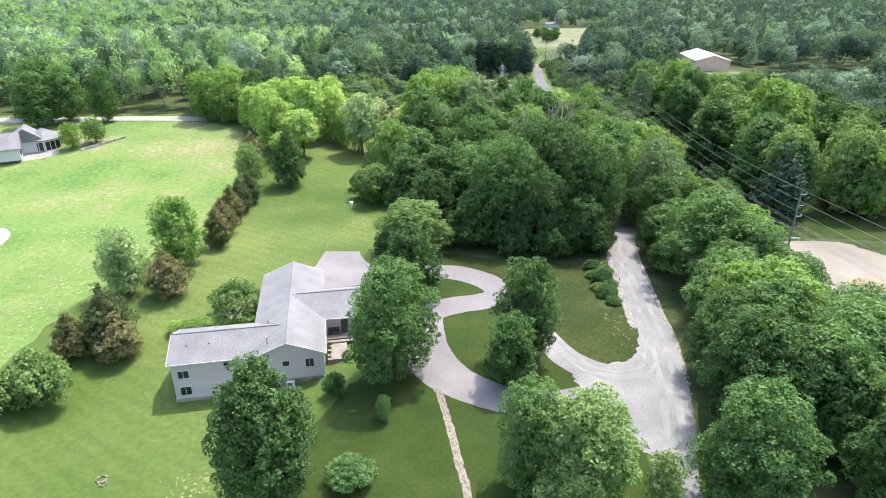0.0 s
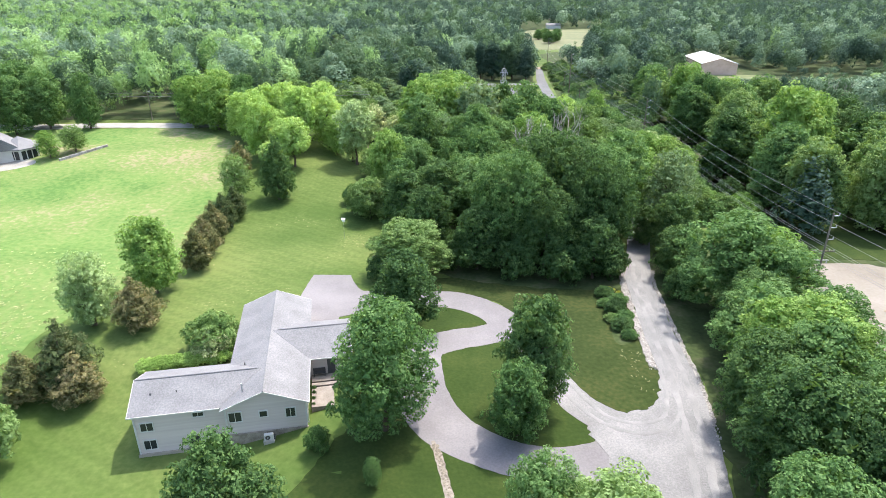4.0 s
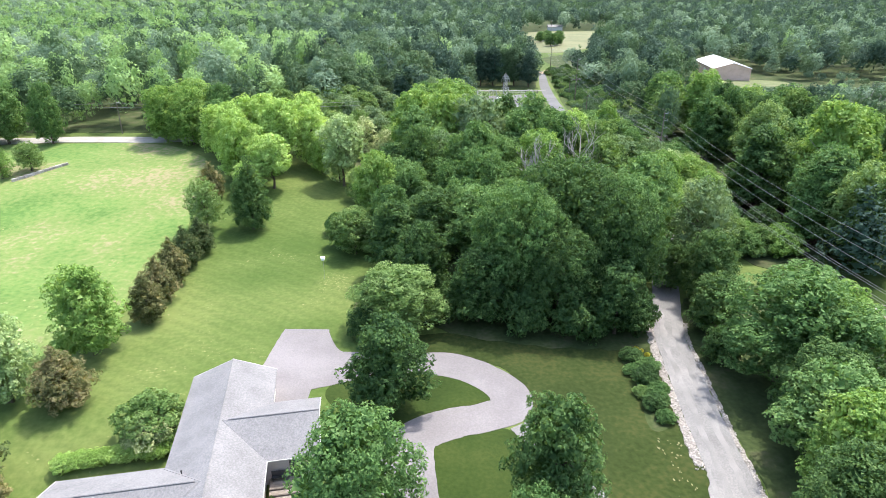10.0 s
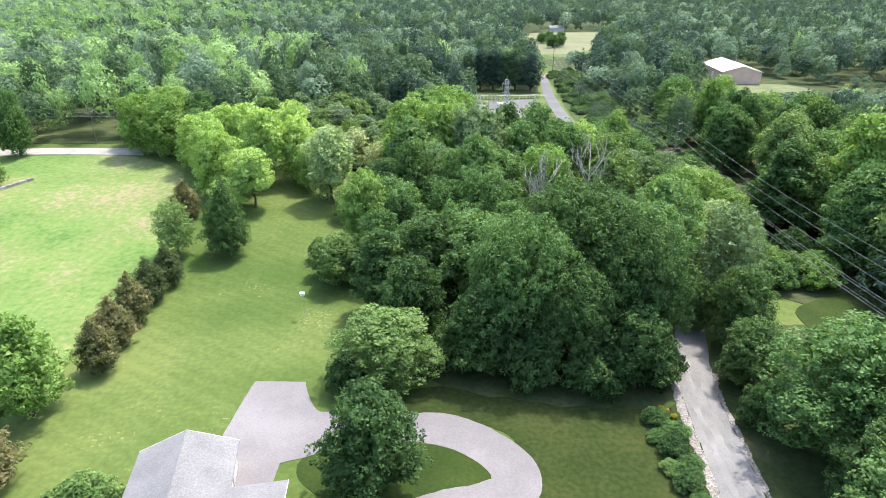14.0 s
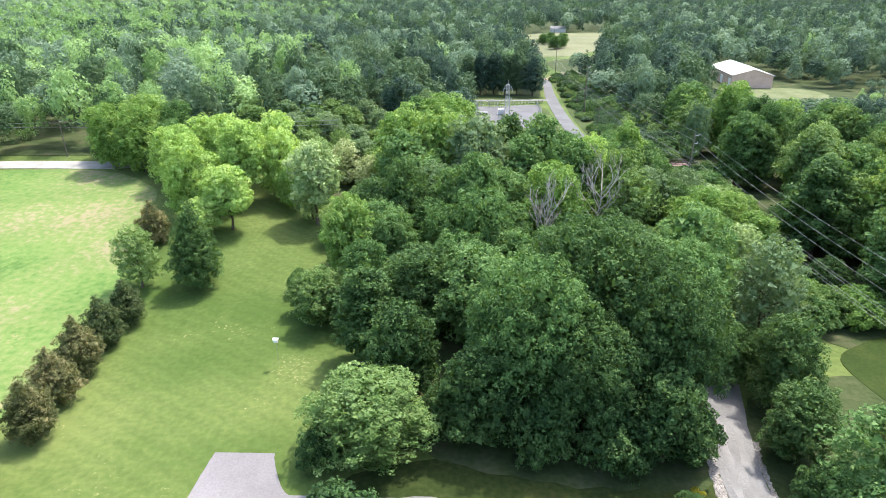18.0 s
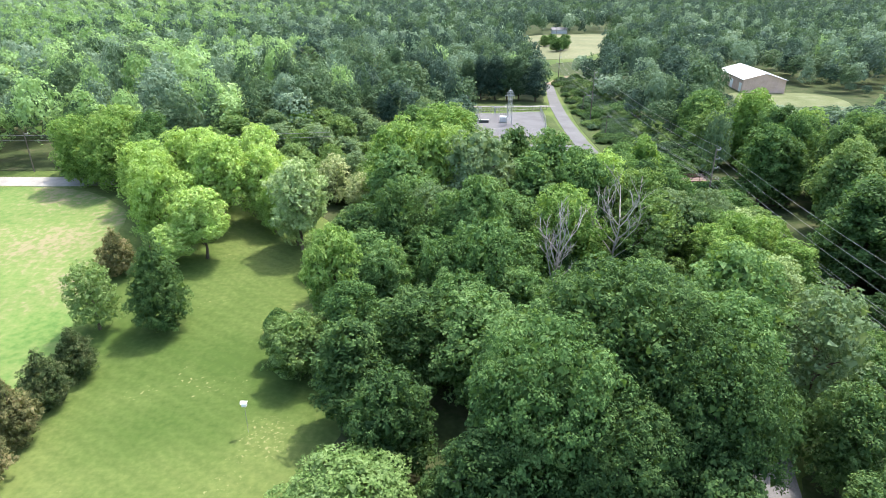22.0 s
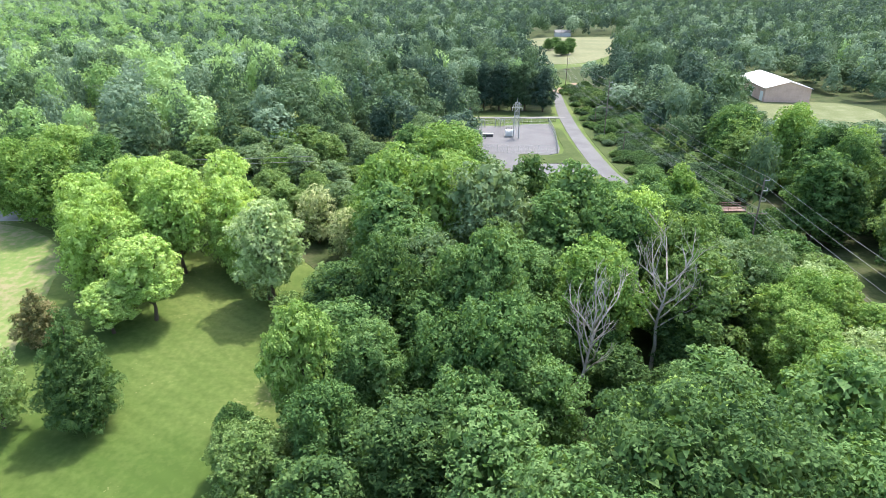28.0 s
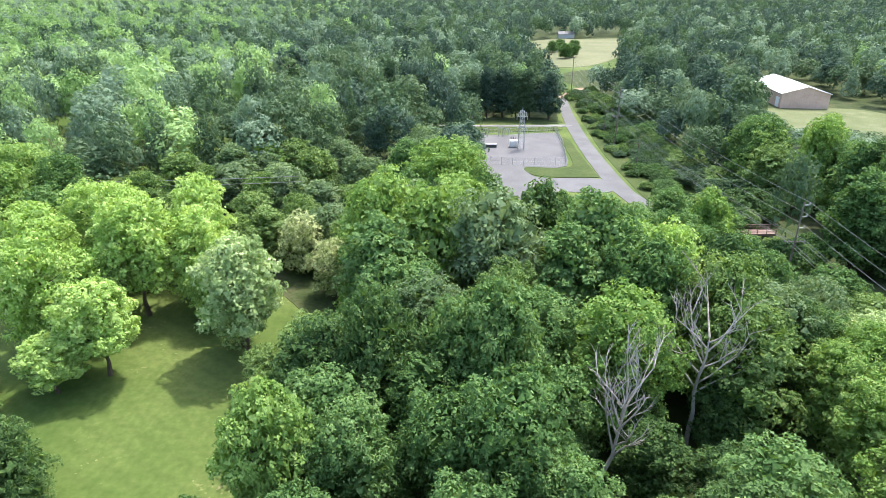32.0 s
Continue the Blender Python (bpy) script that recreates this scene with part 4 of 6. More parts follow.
for x, y, h, r, k in ((-50.8, 160.5, 15.5, 4.9, "round_m"), (-42.6, 157.0, 12.4, 4.6, "lift_m"), (-43.6, 169.2, 16.6, 5.4, "lift_m"), (-37.2, 172.5, 15, 4.8, "round_m"), (-48.5, 176, 15.5, 5.2, "round_m"), (-40.5, 181.5, 15.6, 5.0, "round_m"),
                      (-55.4, 169, 14.6, 5.2, "round_m"), (-60.6, 174, 12.5, 4.8, "round_m"), (-54.6, 179, 14, 5.2, "round_m"), (-46.6, 153.5, 7.2, 3.8, "lift_m"), (-34.4, 168.6, 10.5, 3.4, "round_m"), (-47.5, 164, 11.5, 4.2, "lift_m")):
    tree(x, y, h, r, k, LIME, BG, group="bright grove")
tree(-28.2, 163.0, 16.6, 5.6, "lift_m", SILVER, "tall silvery pale green airy tree")
tree(-29.6, 165.0, 10.0, 3.8, "airy_m", SILVER, "tall silvery pale green airy tree")
tree(-23.6, 155.5, 7.0, 3.4, "airy_m", OLIVE, "low yellow-green airy tree")
tree(-20.4, 147.5, 9.5, 3.4, "airy_m", OLIVE, "yellowish-green tree at the wood's edge")
tree(-26.8, 186.0, 10.5, 4.2, "airy_m", CREAM, "cream-blossomed tree among the dark wood")
tree(-20.5, 180.0, 10.0, 3.6, "airy_m", CREAM, "cream-blossomed tree among the dark wood")
tree(-29.0, 194.0, 11.0, 3.6, "airy_m", OLIVE)
for x, y, h, r, m in ((-79, 185, 14.5, 5.6, BRIGHT), (-71, 183, 14.5, 6, BRIGHT), (-82, 194, 14, 6, GREEN), (-74, 192, 15.5, 6.4, BRIGHT), (-65, 189, 14, 5.6, GREEN), (-63, 181, 12, 5, GREEN)):
    tree(x, y, h, r, "round_l", m, "full bright green tree at the meadow's edge", group="meadow edge trees")
for x, y, h, r in ((-131, 189, 18, 7.5), (-120, 182, 16.5, 6.2), (-126, 176, 16, 6), (-108.4, 182.4, 15.4, 4.2)):
    tree(x, y, h, r, "round_l", GREEN, "large dark green shade tree near the country lane", group="lane trees")
tree(-105.5, 158.5, 7.0, 3.2, "airy_m", BRIGHT, "green shrub beside the neighbour's lawn", "shrub")
tree(-101.5, 163, 7.0, 3.6, "airy_m", OLIVE, "green shrub beside the neighbour's lawn", "shrub")
WOOD_TREE = "green broadleaf tree in the dense wood"
# the great oaks and their wood
OAK = "huge broad oak with deep green clumped foliage"
tree(15.0, 117.0, 22.0, 9.5, "oak_l", DEEP, OAK, variant=0, group="oaks")
tree(8.0, 110.0, 20.0, 7.6, "oak_l", GREEN, OAK, variant=1, group="oaks")
tree(22.0, 109.5, 19.5, 6.6, "oak_l", DEEP, OAK, variant=2, group="oaks")
tree(13.6, 106.5, 15.0, 6.2, "oak_l", DEEP, OAK, group="oaks")
tree(24.0, 115.5, 19.0, 6.8, "hero_l", GREEN, OAK, group="oaks")
tree(2.0, 105.5, 11.0, 4.6, "round_m", DEEP, OAK, group="oaks")
tree(21.0, 102.8, 11.0, 4.4, "round_m", DEEP, OAK, group="oaks")
tree(8.5, 103.2, 8.0, 3.8, "bush_m", DEEP, "dark understorey shrub below the oaks", "shrub")
tree(15.5, 101.8, 7.5, 3.8, "bush_m", DEEP, "dark understorey shrub below the oaks", "shrub")
tree(24.2, 103.8, 6.5, 3.0, "bush_m", DEEP, "dark understorey shrub below the oaks", "shrub")
tree(-1.2, 106.5, 7.0, 3.0, "bush_m", DEEP, "dark understorey shrub below the oaks", "shrub")
tree(37.8, 122.0, 17.0, 5.8, "airy_m", SAGE, "silvery grey-green open tree by the lane")
tree(41.6, 128.0, 13.0, 4.6, "airy_m", SAGE, "silvery grey-green open tree by the lane")
tree(29.0, 125.0, 20.0, 6.6, "fine_m", GREEN, "tall light green fine-leaved tree behind the oaks")
for x, y, h, r, k, m, l in ((-9.8, 149.0, 19, 5.0, "fine_m", DEEP, "tall blue-green tree in the wood"), (-4.8, 204, 20, 8.6, "round_l", BRIGHT, "tall yellowish-green oak above the wood"), (-12.4, 177, 21, 6.6, "wood_m", BRIGHT, "tall light green tree in the wood"),
                         (2.4, 171, 22, 7.2, "wood_m", SAGE, "tall grey-green tree in the wood"), (14.5, 172, 21.8, 6.0, "tall_m", GREEN, "tall green tree in the wood"), (4.3, 164, 15.5, 5.4, "fine_m", OLIVE, "light olive tree in the wood"),
                         (24.4, 169, 18, 5.4, "wood_m", LIME, "bright lime-green crown within the wood"), (35.4, 186, 17.5, 4.6, "tall_m", BRIGHT, "pale yellow-green pointed tree beside the lane"), 
                         (40.8, 165, 13.5, 4.6, "airy_m", SAGE, "pale airy tree beside the lane"), (41.5, 155, 13, 4.6, "fine_m", BRIGHT, "light green tree beside the lane"), (-9.9, 137.5, 14.5, 4.6, "fine_m", GREEN, WOOD_TREE), (-2.4, 139, 15, 4.8, "fine_m", GREEN, WOOD_TREE), (7.2, 133, 13.0, 4.6, "fine_m", GREEN, WOOD_TREE),
                         (-2, 191, 17, 6.0, "wood_m", BRIGHT, "tall yellowish-green tree in the wood"), (10, 190, 13.5, 5.4, "wood_m", SAGE, WOOD_TREE), (22, 181, 16, 5.6, "wood_m", GREEN, WOOD_TREE), (17.5, 168, 19.5, 5.8, "wood_m", GREEN, WOOD_TREE), (30, 176, 15, 5.2, "wood_m", GREEN, WOOD_TREE), (9, 180, 20.5, 6, "wood_m", DEEP, WOOD_TREE), (-5, 174, 21, 6.2, "wood_m", BRIGHT, WOOD_TREE),
                         (46, 172, 9, 4.4, "airy_m", SAGE, "low pale airy tree beside the power line"), (50, 176, 9.5, 4.6, "wood_m", GREEN, "low green tree beside the power line"),
                         (48, 163, 9.5, 4.6, "airy_m", OLIVE, "low pale tree beside the power line"), (51, 168, 9, 4.6, "wood_m", OLIVE, "low green tree beside the power line"), (46, 148, 8.5, 4.2, "airy_m", SILVER, "low pale airy tree beside the power line"), (50, 153, 9, 4.6, "round_m", BRIGHT, "low light green tree beside the power line"),
                         (44.5, 203, 9, 4.4, "wood_m", GREEN, "low green tree beside the lane"), (46, 215, 7, 3.6, "wood_m", OLIVE, "low green tree beside the lane"), (48, 140, 7.5, 4, "round_m", GREEN, "low green tree beside the power line"), 
                         (39.5, 160.5, 11.5, 4.3, "fine_m", GREEN, WOOD_TREE), (37.5, 152.5, 12, 4.4, "fine_m", BRIGHT, WOOD_TREE), (44, 159, 11.5, 4.4, "airy_m", SILVER, "pale airy tree beside the lane"), (47, 158, 11, 4.4, "round_m", BRIGHT, "bright pale green tree beside the power line"), (36, 205, 11, 4.6, "wood_m", GREEN, WOOD_TREE), (38, 180, 13, 4.4, "tall_m", GREEN, WOOD_TREE), (38.5, 172, 13, 4.6, "wood_m", GREEN, WOOD_TREE), (36.5, 160, 13, 4.8, "fine_m", DEEP, WOOD_TREE), (38.5, 147, 12, 4.6, "fine_m", BRIGHT, WOOD_TREE), (36.5, 138, 12.5, 4.6, "fine_m", BRIGHT, WOOD_TREE)):
    tree(x, y, h, r, k, m, l, group="wood" if l == WOOD_TREE else "")
tree(8.0, 147.0, 12.0, 5.0, "round_m", GREEN, "fresh green crown within the wood")
tree(2.6, 149.5, 19.5, 4.8, "lift_m", GREEN, "green tree with a pale forked trunk", bark=PALE_BARK)
# east of the lane
tree(38.4, 92.5, 15.5, 7.6, "hero_l", GREEN, "broad fresh green tree beside the lane")
tree(43.0, 88.0, 13.0, 6.2, "hero_l", GREEN, "broad fresh green tree beside the lane")
tree(38.0, 83.0, 11.0, 5.0, "hero_l", DEEP, "dark green tree beside the lane")
tree(39.8, 72.0, 13.0, 6.4, "hero_l", BRIGHT, "bright green tree beside the lane")
tree(44.5, 77.0, 12.0, 5.5, "hero_l", GREEN, "fresh green tree beside the lane")
tree(32.0, 66.5, 12.0, 5.0, "hero_l", DEEP, "dark green tree beside the lane")
tree(31.0, 56.0, 15.0, 6.2, "hero_l", DEEP, "large fresh green tree beside the lane")
tree(41.0, 58.0, 15.0, 6.4, "hero_l", GREEN, "large green tree beside the lane")
tree(27.0, 46.0, 13.0, 5.4, "hero_l", GREEN, "open green tree beside the lane")
tree(41.0, 46.0, 14.0, 5.4, "hero_l", GREEN, "large green tree beside the lane")
tree(47.0, 66.0, 13.0, 5.6, "hero_l", GREEN, "large green tree beside the lane")
tree(34.5, 104.0, 9.0, 4.0, "round_m", DEEP, "dark green tree beside the lane")
tree(36.5, 112.0, 12.0, 4.4, "round_m", DEEP, "dark green tree beside the lane")
tree(33.4, 96.5, 6.0, 2.8, "bush_m", DEEP, "dark shrub at the lane's edge", "shrub")
tree(33.0, 117.0, 8.0, 3.2, "round_m", DEEP, "dark green tree beside the lane")
tree(46.5, 131.0, 8.0, 3.4, "airy_m", OLIVE, "half bare greyish small tree")
tree(70.5, 148.0, 25.5, 6.8, "tall_m", BRIGHT, "tall bright yellow-green tree above the wood", bark=PALE_BARK)
tree(77.5, 152.0, 23.0, 5.8, "tall_m", BRIGHT, "tall bright yellow-green tree above the wood")
tree(72.0, 158.0, 17.0, 5.0, "round_m", GREEN)

EAST = [(33.5, 20), (34, 60), (35.5, 92), (47, 97), (48, 70), (58, 60), (58, 20)]


taken = [(o.matrix_world.translation.x, o.matrix_world.translation.y, o.scale[0] * 4.4) for o in scene.objects if o.get("category") in ("tree", "shrub")]

taken += [(20.8, 146, 12), (11.5, 139.5, 9)]


def scatter(poly, gap, seed, avoid=()):
    """Points a gap apart inside a polygon, off the trees that already stand."""
    r, out = random.Random(seed), []
    xs, ys = [p[0] for p in poly], [p[1] for p in poly]
    y = min(ys)
    while y < max(ys):
        x = min(xs)
        while x < max(xs):
            px, py = x + r.uniform(-0.6, 0.6) * gap, y + r.uniform(-0.6, 0.6) * gap
            if abs(px) < 0.76 * py + 24 and inside(px, py, poly) and not any(inside(px, py, a) for a in avoid) and all((px - a) ** 2 + (py - b) ** 2 > (c * 0.5 + gap * 0.28) ** 2 for a, b, c in taken):
                out.append((px, py))
            x += gap
        y += gap * 0.88
    return out


LANE_WAY = [(24, 100), (31, 100), (36, 122), (42, 142), (46, 160), (48, 180), (48, 200), (60, 204), (60, 222), (57, 240), (54, 300), (53, 372), (66, 400), (96, 500), (40, 500), (35, 392), (31, 318), (-14, 313), (-14, 303), (0, 298), (1, 250), (3, 228), (30, 232), (37, 222), (42, 200), (42, 180), (40, 162), (36, 142), (31, 122)]
near = random.Random(21)
LAWN_TIP = [(-38, 150), (-17.5, 140), (-18.5, 160), (-22, 174), (-30, 178)]
for x, y in scatter(WOODS_FLOOR, 8.2, 31, [LANE_WAY, LAWN_TIP]):
    k = near.random()
    h = near.uniform(18, 19.8) if 163 < y < 190 and -12 < x < 28 else near.uniform(13, 18.5)
    if x < -14 and y > 150:
        h, k = near.uniform(8, 11.5), near.uniform(0.68, 1)
    h = min(h, max(4.0, (236 - y) * 0.27 if x > 2 else 30))
    tree(x, y, h, min(near.uniform(4.8, 7.0), h * 0.44), "fine_m" if y < 165 else near.choice(("wood_m", "wood_m", "tall_m")),
         GREEN if k < 0.5 else DEEP if k < 0.68 else OLIVE if k < 0.82 else SAGE if k < 0.92 else BRIGHT, WOOD_TREE, group="wood")
LINE_WAY = [(44, 114), (60, 116), (60, 200), (44, 200)]
RIGHT = [(64, 124), (61, 140), (60, 165), (60, 195), (63, 205), (62, 232), (60, 250), (82, 250), (96, 200), (104, 150), (104, 124), (80, 124)]
for x, y in scatter(RIGHT, 9.4, 32, [LANE_WAY]):
    k = near.random()
    tree(x, y, near.uniform(14, 19), near.uniform(4.8, 6.6), near.choice(("wood_m", "wood_m", "tall_m")), DEEP if k < 0.22 else GREEN if k < 0.66 else OLIVE if k < 0.82 else BRIGHT, WOOD_TREE, group="eastern wood")

for x, y in scatter(EAST, 7.6, 36):
    k = near.random()
    tree(x, y, near.uniform(10, 14.5), near.uniform(4.4, 6.0), "round_m", GREEN if k < 0.5 else DEEP if k < 0.7 else OLIVE if k < 0.85 else BRIGHT, "fresh green tree beside the lane", group="lane wood")

# ---- far woods ----
CLEAR = [LANE_WAY, LINE_WAY, EAST, WOODS_FLOOR, RIGHT, [(102, 330), (104, 288), (118, 272), (146, 290), (162, 322), (156, 344), (150, 384), (112, 384), (102, 345)], [(36, 470), (50, 455), (76, 470), (108, 540), (136, 640), (146, 676), (90, 668), (52, 652), (38, 580)],
         [(-340, 197), (-90, 195), (-60, 204), (-14, 246), (-14, 180), (-80, 175), (-340, 175)], [(46, 60), (46, 122), (120, 124), (122, 104), (94, 92), (94, 66), (70, 60)]]
def far_lobes(spire, rng):
    """A distant crown, 16 m high and 5.6 m in radius: one mass with many lumps."""
    if spire:
        return [(rng.uniform(-0.4, 0.4), rng.uniform(-0.4, 0.4), 16 * (0.2 + 0.13 * k), 4.0 - 0.6 * k, 2.6) for k in range(6)]
    out = [(0, 0, 8.8, 4.5, 5.8)]
    for k in range(11):
        a, up = k * 2.4 + rng.uniform(-0.4, 0.4), 0.97 - 1.25 * (k + 0.5) / 11
        q = math.sqrt(1 - up * up)
        b = rng.uniform(1.3, 2.3)
        out.append((math.cos(a) * 3.9 * q, math.sin(a) * 3.9 * q, 9.0 + 5.4 * up * rng.uniform(0.88, 1.1), b, b * rng.uniform(0.8, 1.0)))
    return out


lod = []
for k in range(10):
    nrng, prng = np.random.default_rng(900 + k), random.Random(900 + k)
    full = far_lobes(k in (3, 7), prng)
    lod.append([leaf_cloud(full, 110, 9, 0.36, nrng, 0.85, under=0.1, fill=0.3, inner=14, shape=0.5), leaf_cloud(full, 70, 6, 0.52, nrng, 0.95, under=0.05, fill=0.3, inner=10, shape=0.6),
                leaf_cloud(full, 40, 4, 0.8, nrng, 1.1, under=0.0, fill=0.25, inner=5, shape=0.8), leaf_cloud(full[:6], 20, 3, 1.3, nrng, 1.3, under=0.0, fill=0.2, inner=4, shape=1.0)])


def far_wood(name, places, level, mats, seed, label):
    """Many trees joined, one object for each kind of green."""
    r = random.Random(seed)
    sets = {m.name: ([], []) for m, _ in mats}
    for x, y in places:
        m = r.choices([m for m, _ in mats], [w for _, w in mats])[0]
        vs, fs = sets[m.name]
        v, f = lod[r.randrange(10)][level]
        a, s, h = r.uniform(0, 6.28), r.choice((0.65, 0.8, 0.9, 1.0, 1.2)), r.uniform(0.75, 1.3)
        if max(0.478 * (y - 97), 0.2 * y) - 5 < x < 0.62 * y and 150 < y < 345:
            h = min(h, max(0.3, (300 - y) * 0.0105 + 0.2))
            s = min(s, h * 1.5)
        c, n = math.cos(a) * s, math.sin(a) * s
        fs.append(f + sum(len(q) for q in vs[-1:]) + (fs[-1][0, 0] if fs else 0))
        vs.append(np.stack([v[:, 0] * c - v[:, 1] * n + x, v[:, 0] * n + v[:, 1] * c + y, v[:, 2] * h + ter(x, y)], 1))
    for m, _ in mats:
        vs, fs = sets[m.name]
        if vs:
            tagged(new(name, fast_mesh(name, np.concatenate(vs), np.concatenate(fs), m)), label, "woods", kind="stuff")


# painted haze by region: western mixes take the palest leaves, the rest darker
MIX = [(HAZE_GREEN, 0.42), (HAZE_DEEP, 0.34), (HAZE_PALE, 0.2), (HAZE_LIGHT, 0.04)]
MID_MIX = [(HAZE_GREEN, 0.5), (HAZE_LIGHT, 0.16), (HAZE_PALE, 0.22), (HAZE_DEEP, 0.12)]
WEST_MIX = [(HAZE_LIGHT, 0.42), (HAZE_PALE, 0.26), (HAZE_GREEN, 0.32)]
FAR_MIX = [(HAZE_DEEP, 0.52), (HAZE_GREEN, 0.32), (HAZE_PALE, 0.16)]
FAR_WEST = [(HAZE_LIGHT, 0.5), (HAZE_PALE, 0.36), (HAZE_GREEN, 0.14)]
ring = scatter([(-330, 194), (330, 194), (330, 420), (-330, 420)], 10.0, 41, CLEAR)
near_ring = [q for q in ring if q[1] < 262 and -190 < q[0] < 150]
far_ring = [q for q in ring if not (q[1] < 262 and -190 < q[0] < 150)]
WOODS = "dense green woods stretching away"
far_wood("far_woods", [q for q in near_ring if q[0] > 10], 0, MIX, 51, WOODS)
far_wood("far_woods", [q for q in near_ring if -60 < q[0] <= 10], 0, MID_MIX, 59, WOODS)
far_wood("far_woods", [q for q in near_ring if q[0] <= -60], 0, WEST_MIX, 60, "green woods beyond the meadow, lightened by haze in their leaf colour")
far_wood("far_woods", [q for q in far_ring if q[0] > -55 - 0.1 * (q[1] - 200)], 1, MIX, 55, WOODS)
far_wood("far_woods", [q for q in far_ring if q[0] <= -55 - 0.1 * (q[1] - 200)], 1, WEST_MIX, 56, "green woods beyond the meadow, lightened by haze in their leaf colour")
far_wood("far_woods", scatter([(48, 20), (200, 20), (200, 194), (48, 194)], 9.2, 44, CLEAR), 0, [(HAZE_GREEN, 0.6), (HAZE_DEEP, 0.4)], 54, "dense green woods east of the lane")


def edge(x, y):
    """Where the western woods, haze-lightened in leaf colour, begin, wavering from tree to tree."""
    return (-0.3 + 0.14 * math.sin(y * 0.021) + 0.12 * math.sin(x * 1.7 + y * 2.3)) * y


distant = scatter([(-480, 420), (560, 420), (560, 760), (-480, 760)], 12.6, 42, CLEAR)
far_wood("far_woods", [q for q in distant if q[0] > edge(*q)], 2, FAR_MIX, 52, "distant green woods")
far_wood("far_woods", [q for q in distant if q[0] <= edge(*q)], 2, FAR_WEST, 57, "distant green woods, lightened by haze in their leaf colour")
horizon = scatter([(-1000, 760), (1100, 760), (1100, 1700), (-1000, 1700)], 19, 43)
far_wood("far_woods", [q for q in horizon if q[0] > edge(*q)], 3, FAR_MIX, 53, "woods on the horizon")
far_wood("far_woods", [q for q in horizon if q[0] <= edge(*q)], 3, FAR_WEST, 58, "green woods on the horizon, lightened by haze in their leaf colour")
for x, y, h, r in ((-74, 299, 16, 6), (-66, 303, 15, 5.5), (-58.3, 302.8, 17.5, 6.6), (-51, 300, 17, 6), (-31.6, 293, 18.5, 5.6), (-62, 310, 18, 6)):
    tree(x, y, h, r, "spire_m", SAGE, "pale grey-green pointed tree above the woods", group="pale pointed trees")

wall_rng = random.Random(77)
for k in range(12):
    tree(-34 + 5.6 * k + wall_rng.uniform(-1, 1), 319.5 + wall_rng.uniform(-1.5, 2.5), wall_rng.uniform(15, 19), wall_rng.uniform(4.0, 5.2), "tall_m", wall_rng.choice((HAZE_GREEN, HAZE_DEEP, HAZE_GREEN)), "tall green tree at the edge of the far wood", group="far wood edge")

# ---- dead trees ----
def dead_tree(x, y, h, seed, spread=0.5, lean=(0, 0)):
    """A bare tree: each limb a thing's part, forking into thin twigs."""
    r = random.Random(seed)
    top = tagged(new("dead_tree"), "bare dead tree with pale grey forked branches", "tree")
    top.location = (x, y, ter(x, y))
    bm = bmesh.new()
    pts = [Vector((lean[0] * k * h / 6, lean[1] * k * h / 6, h * 0.7 * k / 6)) + Vector((r.uniform(-0.15, 0.15), r.uniform(-0.15, 0.15), 0)) * k * 0.4 for k in range(7)]
    for k in range(6):
        rod(pts[k], pts[k + 1], 0.27 * (1 - k / 8), 0.27 * (1 - (k + 1) / 8), 8, bm)
    part("trunk", bm, PALE_BARK, top)

    def grow(bm, a, d, length, rad, depth):
        for k in range(3):
            d = (d + Vector((r.uniform(-0.25, 0.25), r.uniform(-0.25, 0.25), r.uniform(-0.05, 0.2)))).normalized()
            b = a + d * length / 3
            rod(a, b, rad * (1 - k * 0.2), rad * (0.8 - k * 0.2), 5, bm)
            a = b
            if depth and k:
                for q in range(2):
                    e = (d + Vector((r.uniform(-0.8, 0.8), r.uniform(-0.8, 0.8), r.uniform(-0.2, 0.6)))).normalized()
                    grow(bm, a, e, length * r.uniform(0.4, 0.65), rad * 0.5, depth - 1)

    for k in range(12):
        s = pts[3].lerp(pts[6], k / 11) if k < 11 else pts[6]
        ang = k * 2.4 + r.uniform(-0.4, 0.4)
        bm = bmesh.new()
        grow(bm, s, Vector((math.cos(ang) * spread, math.sin(ang) * spread, r.uniform(0.35, 0.9))).normalized(), h * r.uniform(0.18, 0.3), 0.11, 2)
        part("limb", bm, PALE_BARK, top)
    return top


dead_tree(22.6, 150.8, 19.0, 3, 0.6)
dead_tree(11.0, 141.8, 17.0, 8, 0.4, (0.14, 0.05))
for x, y in ((15.0, 150.5), (25.8, 151), (22.5, 140.5), (16, 133.5), (6.6, 141.5), (16.5, 143)):
    tree(x, y, 8.5, 3.8, "wood_m", DEEP, "low green tree below the dead trees", group="wood")
dead_tree(112, 205, 18, 9, 0.6)


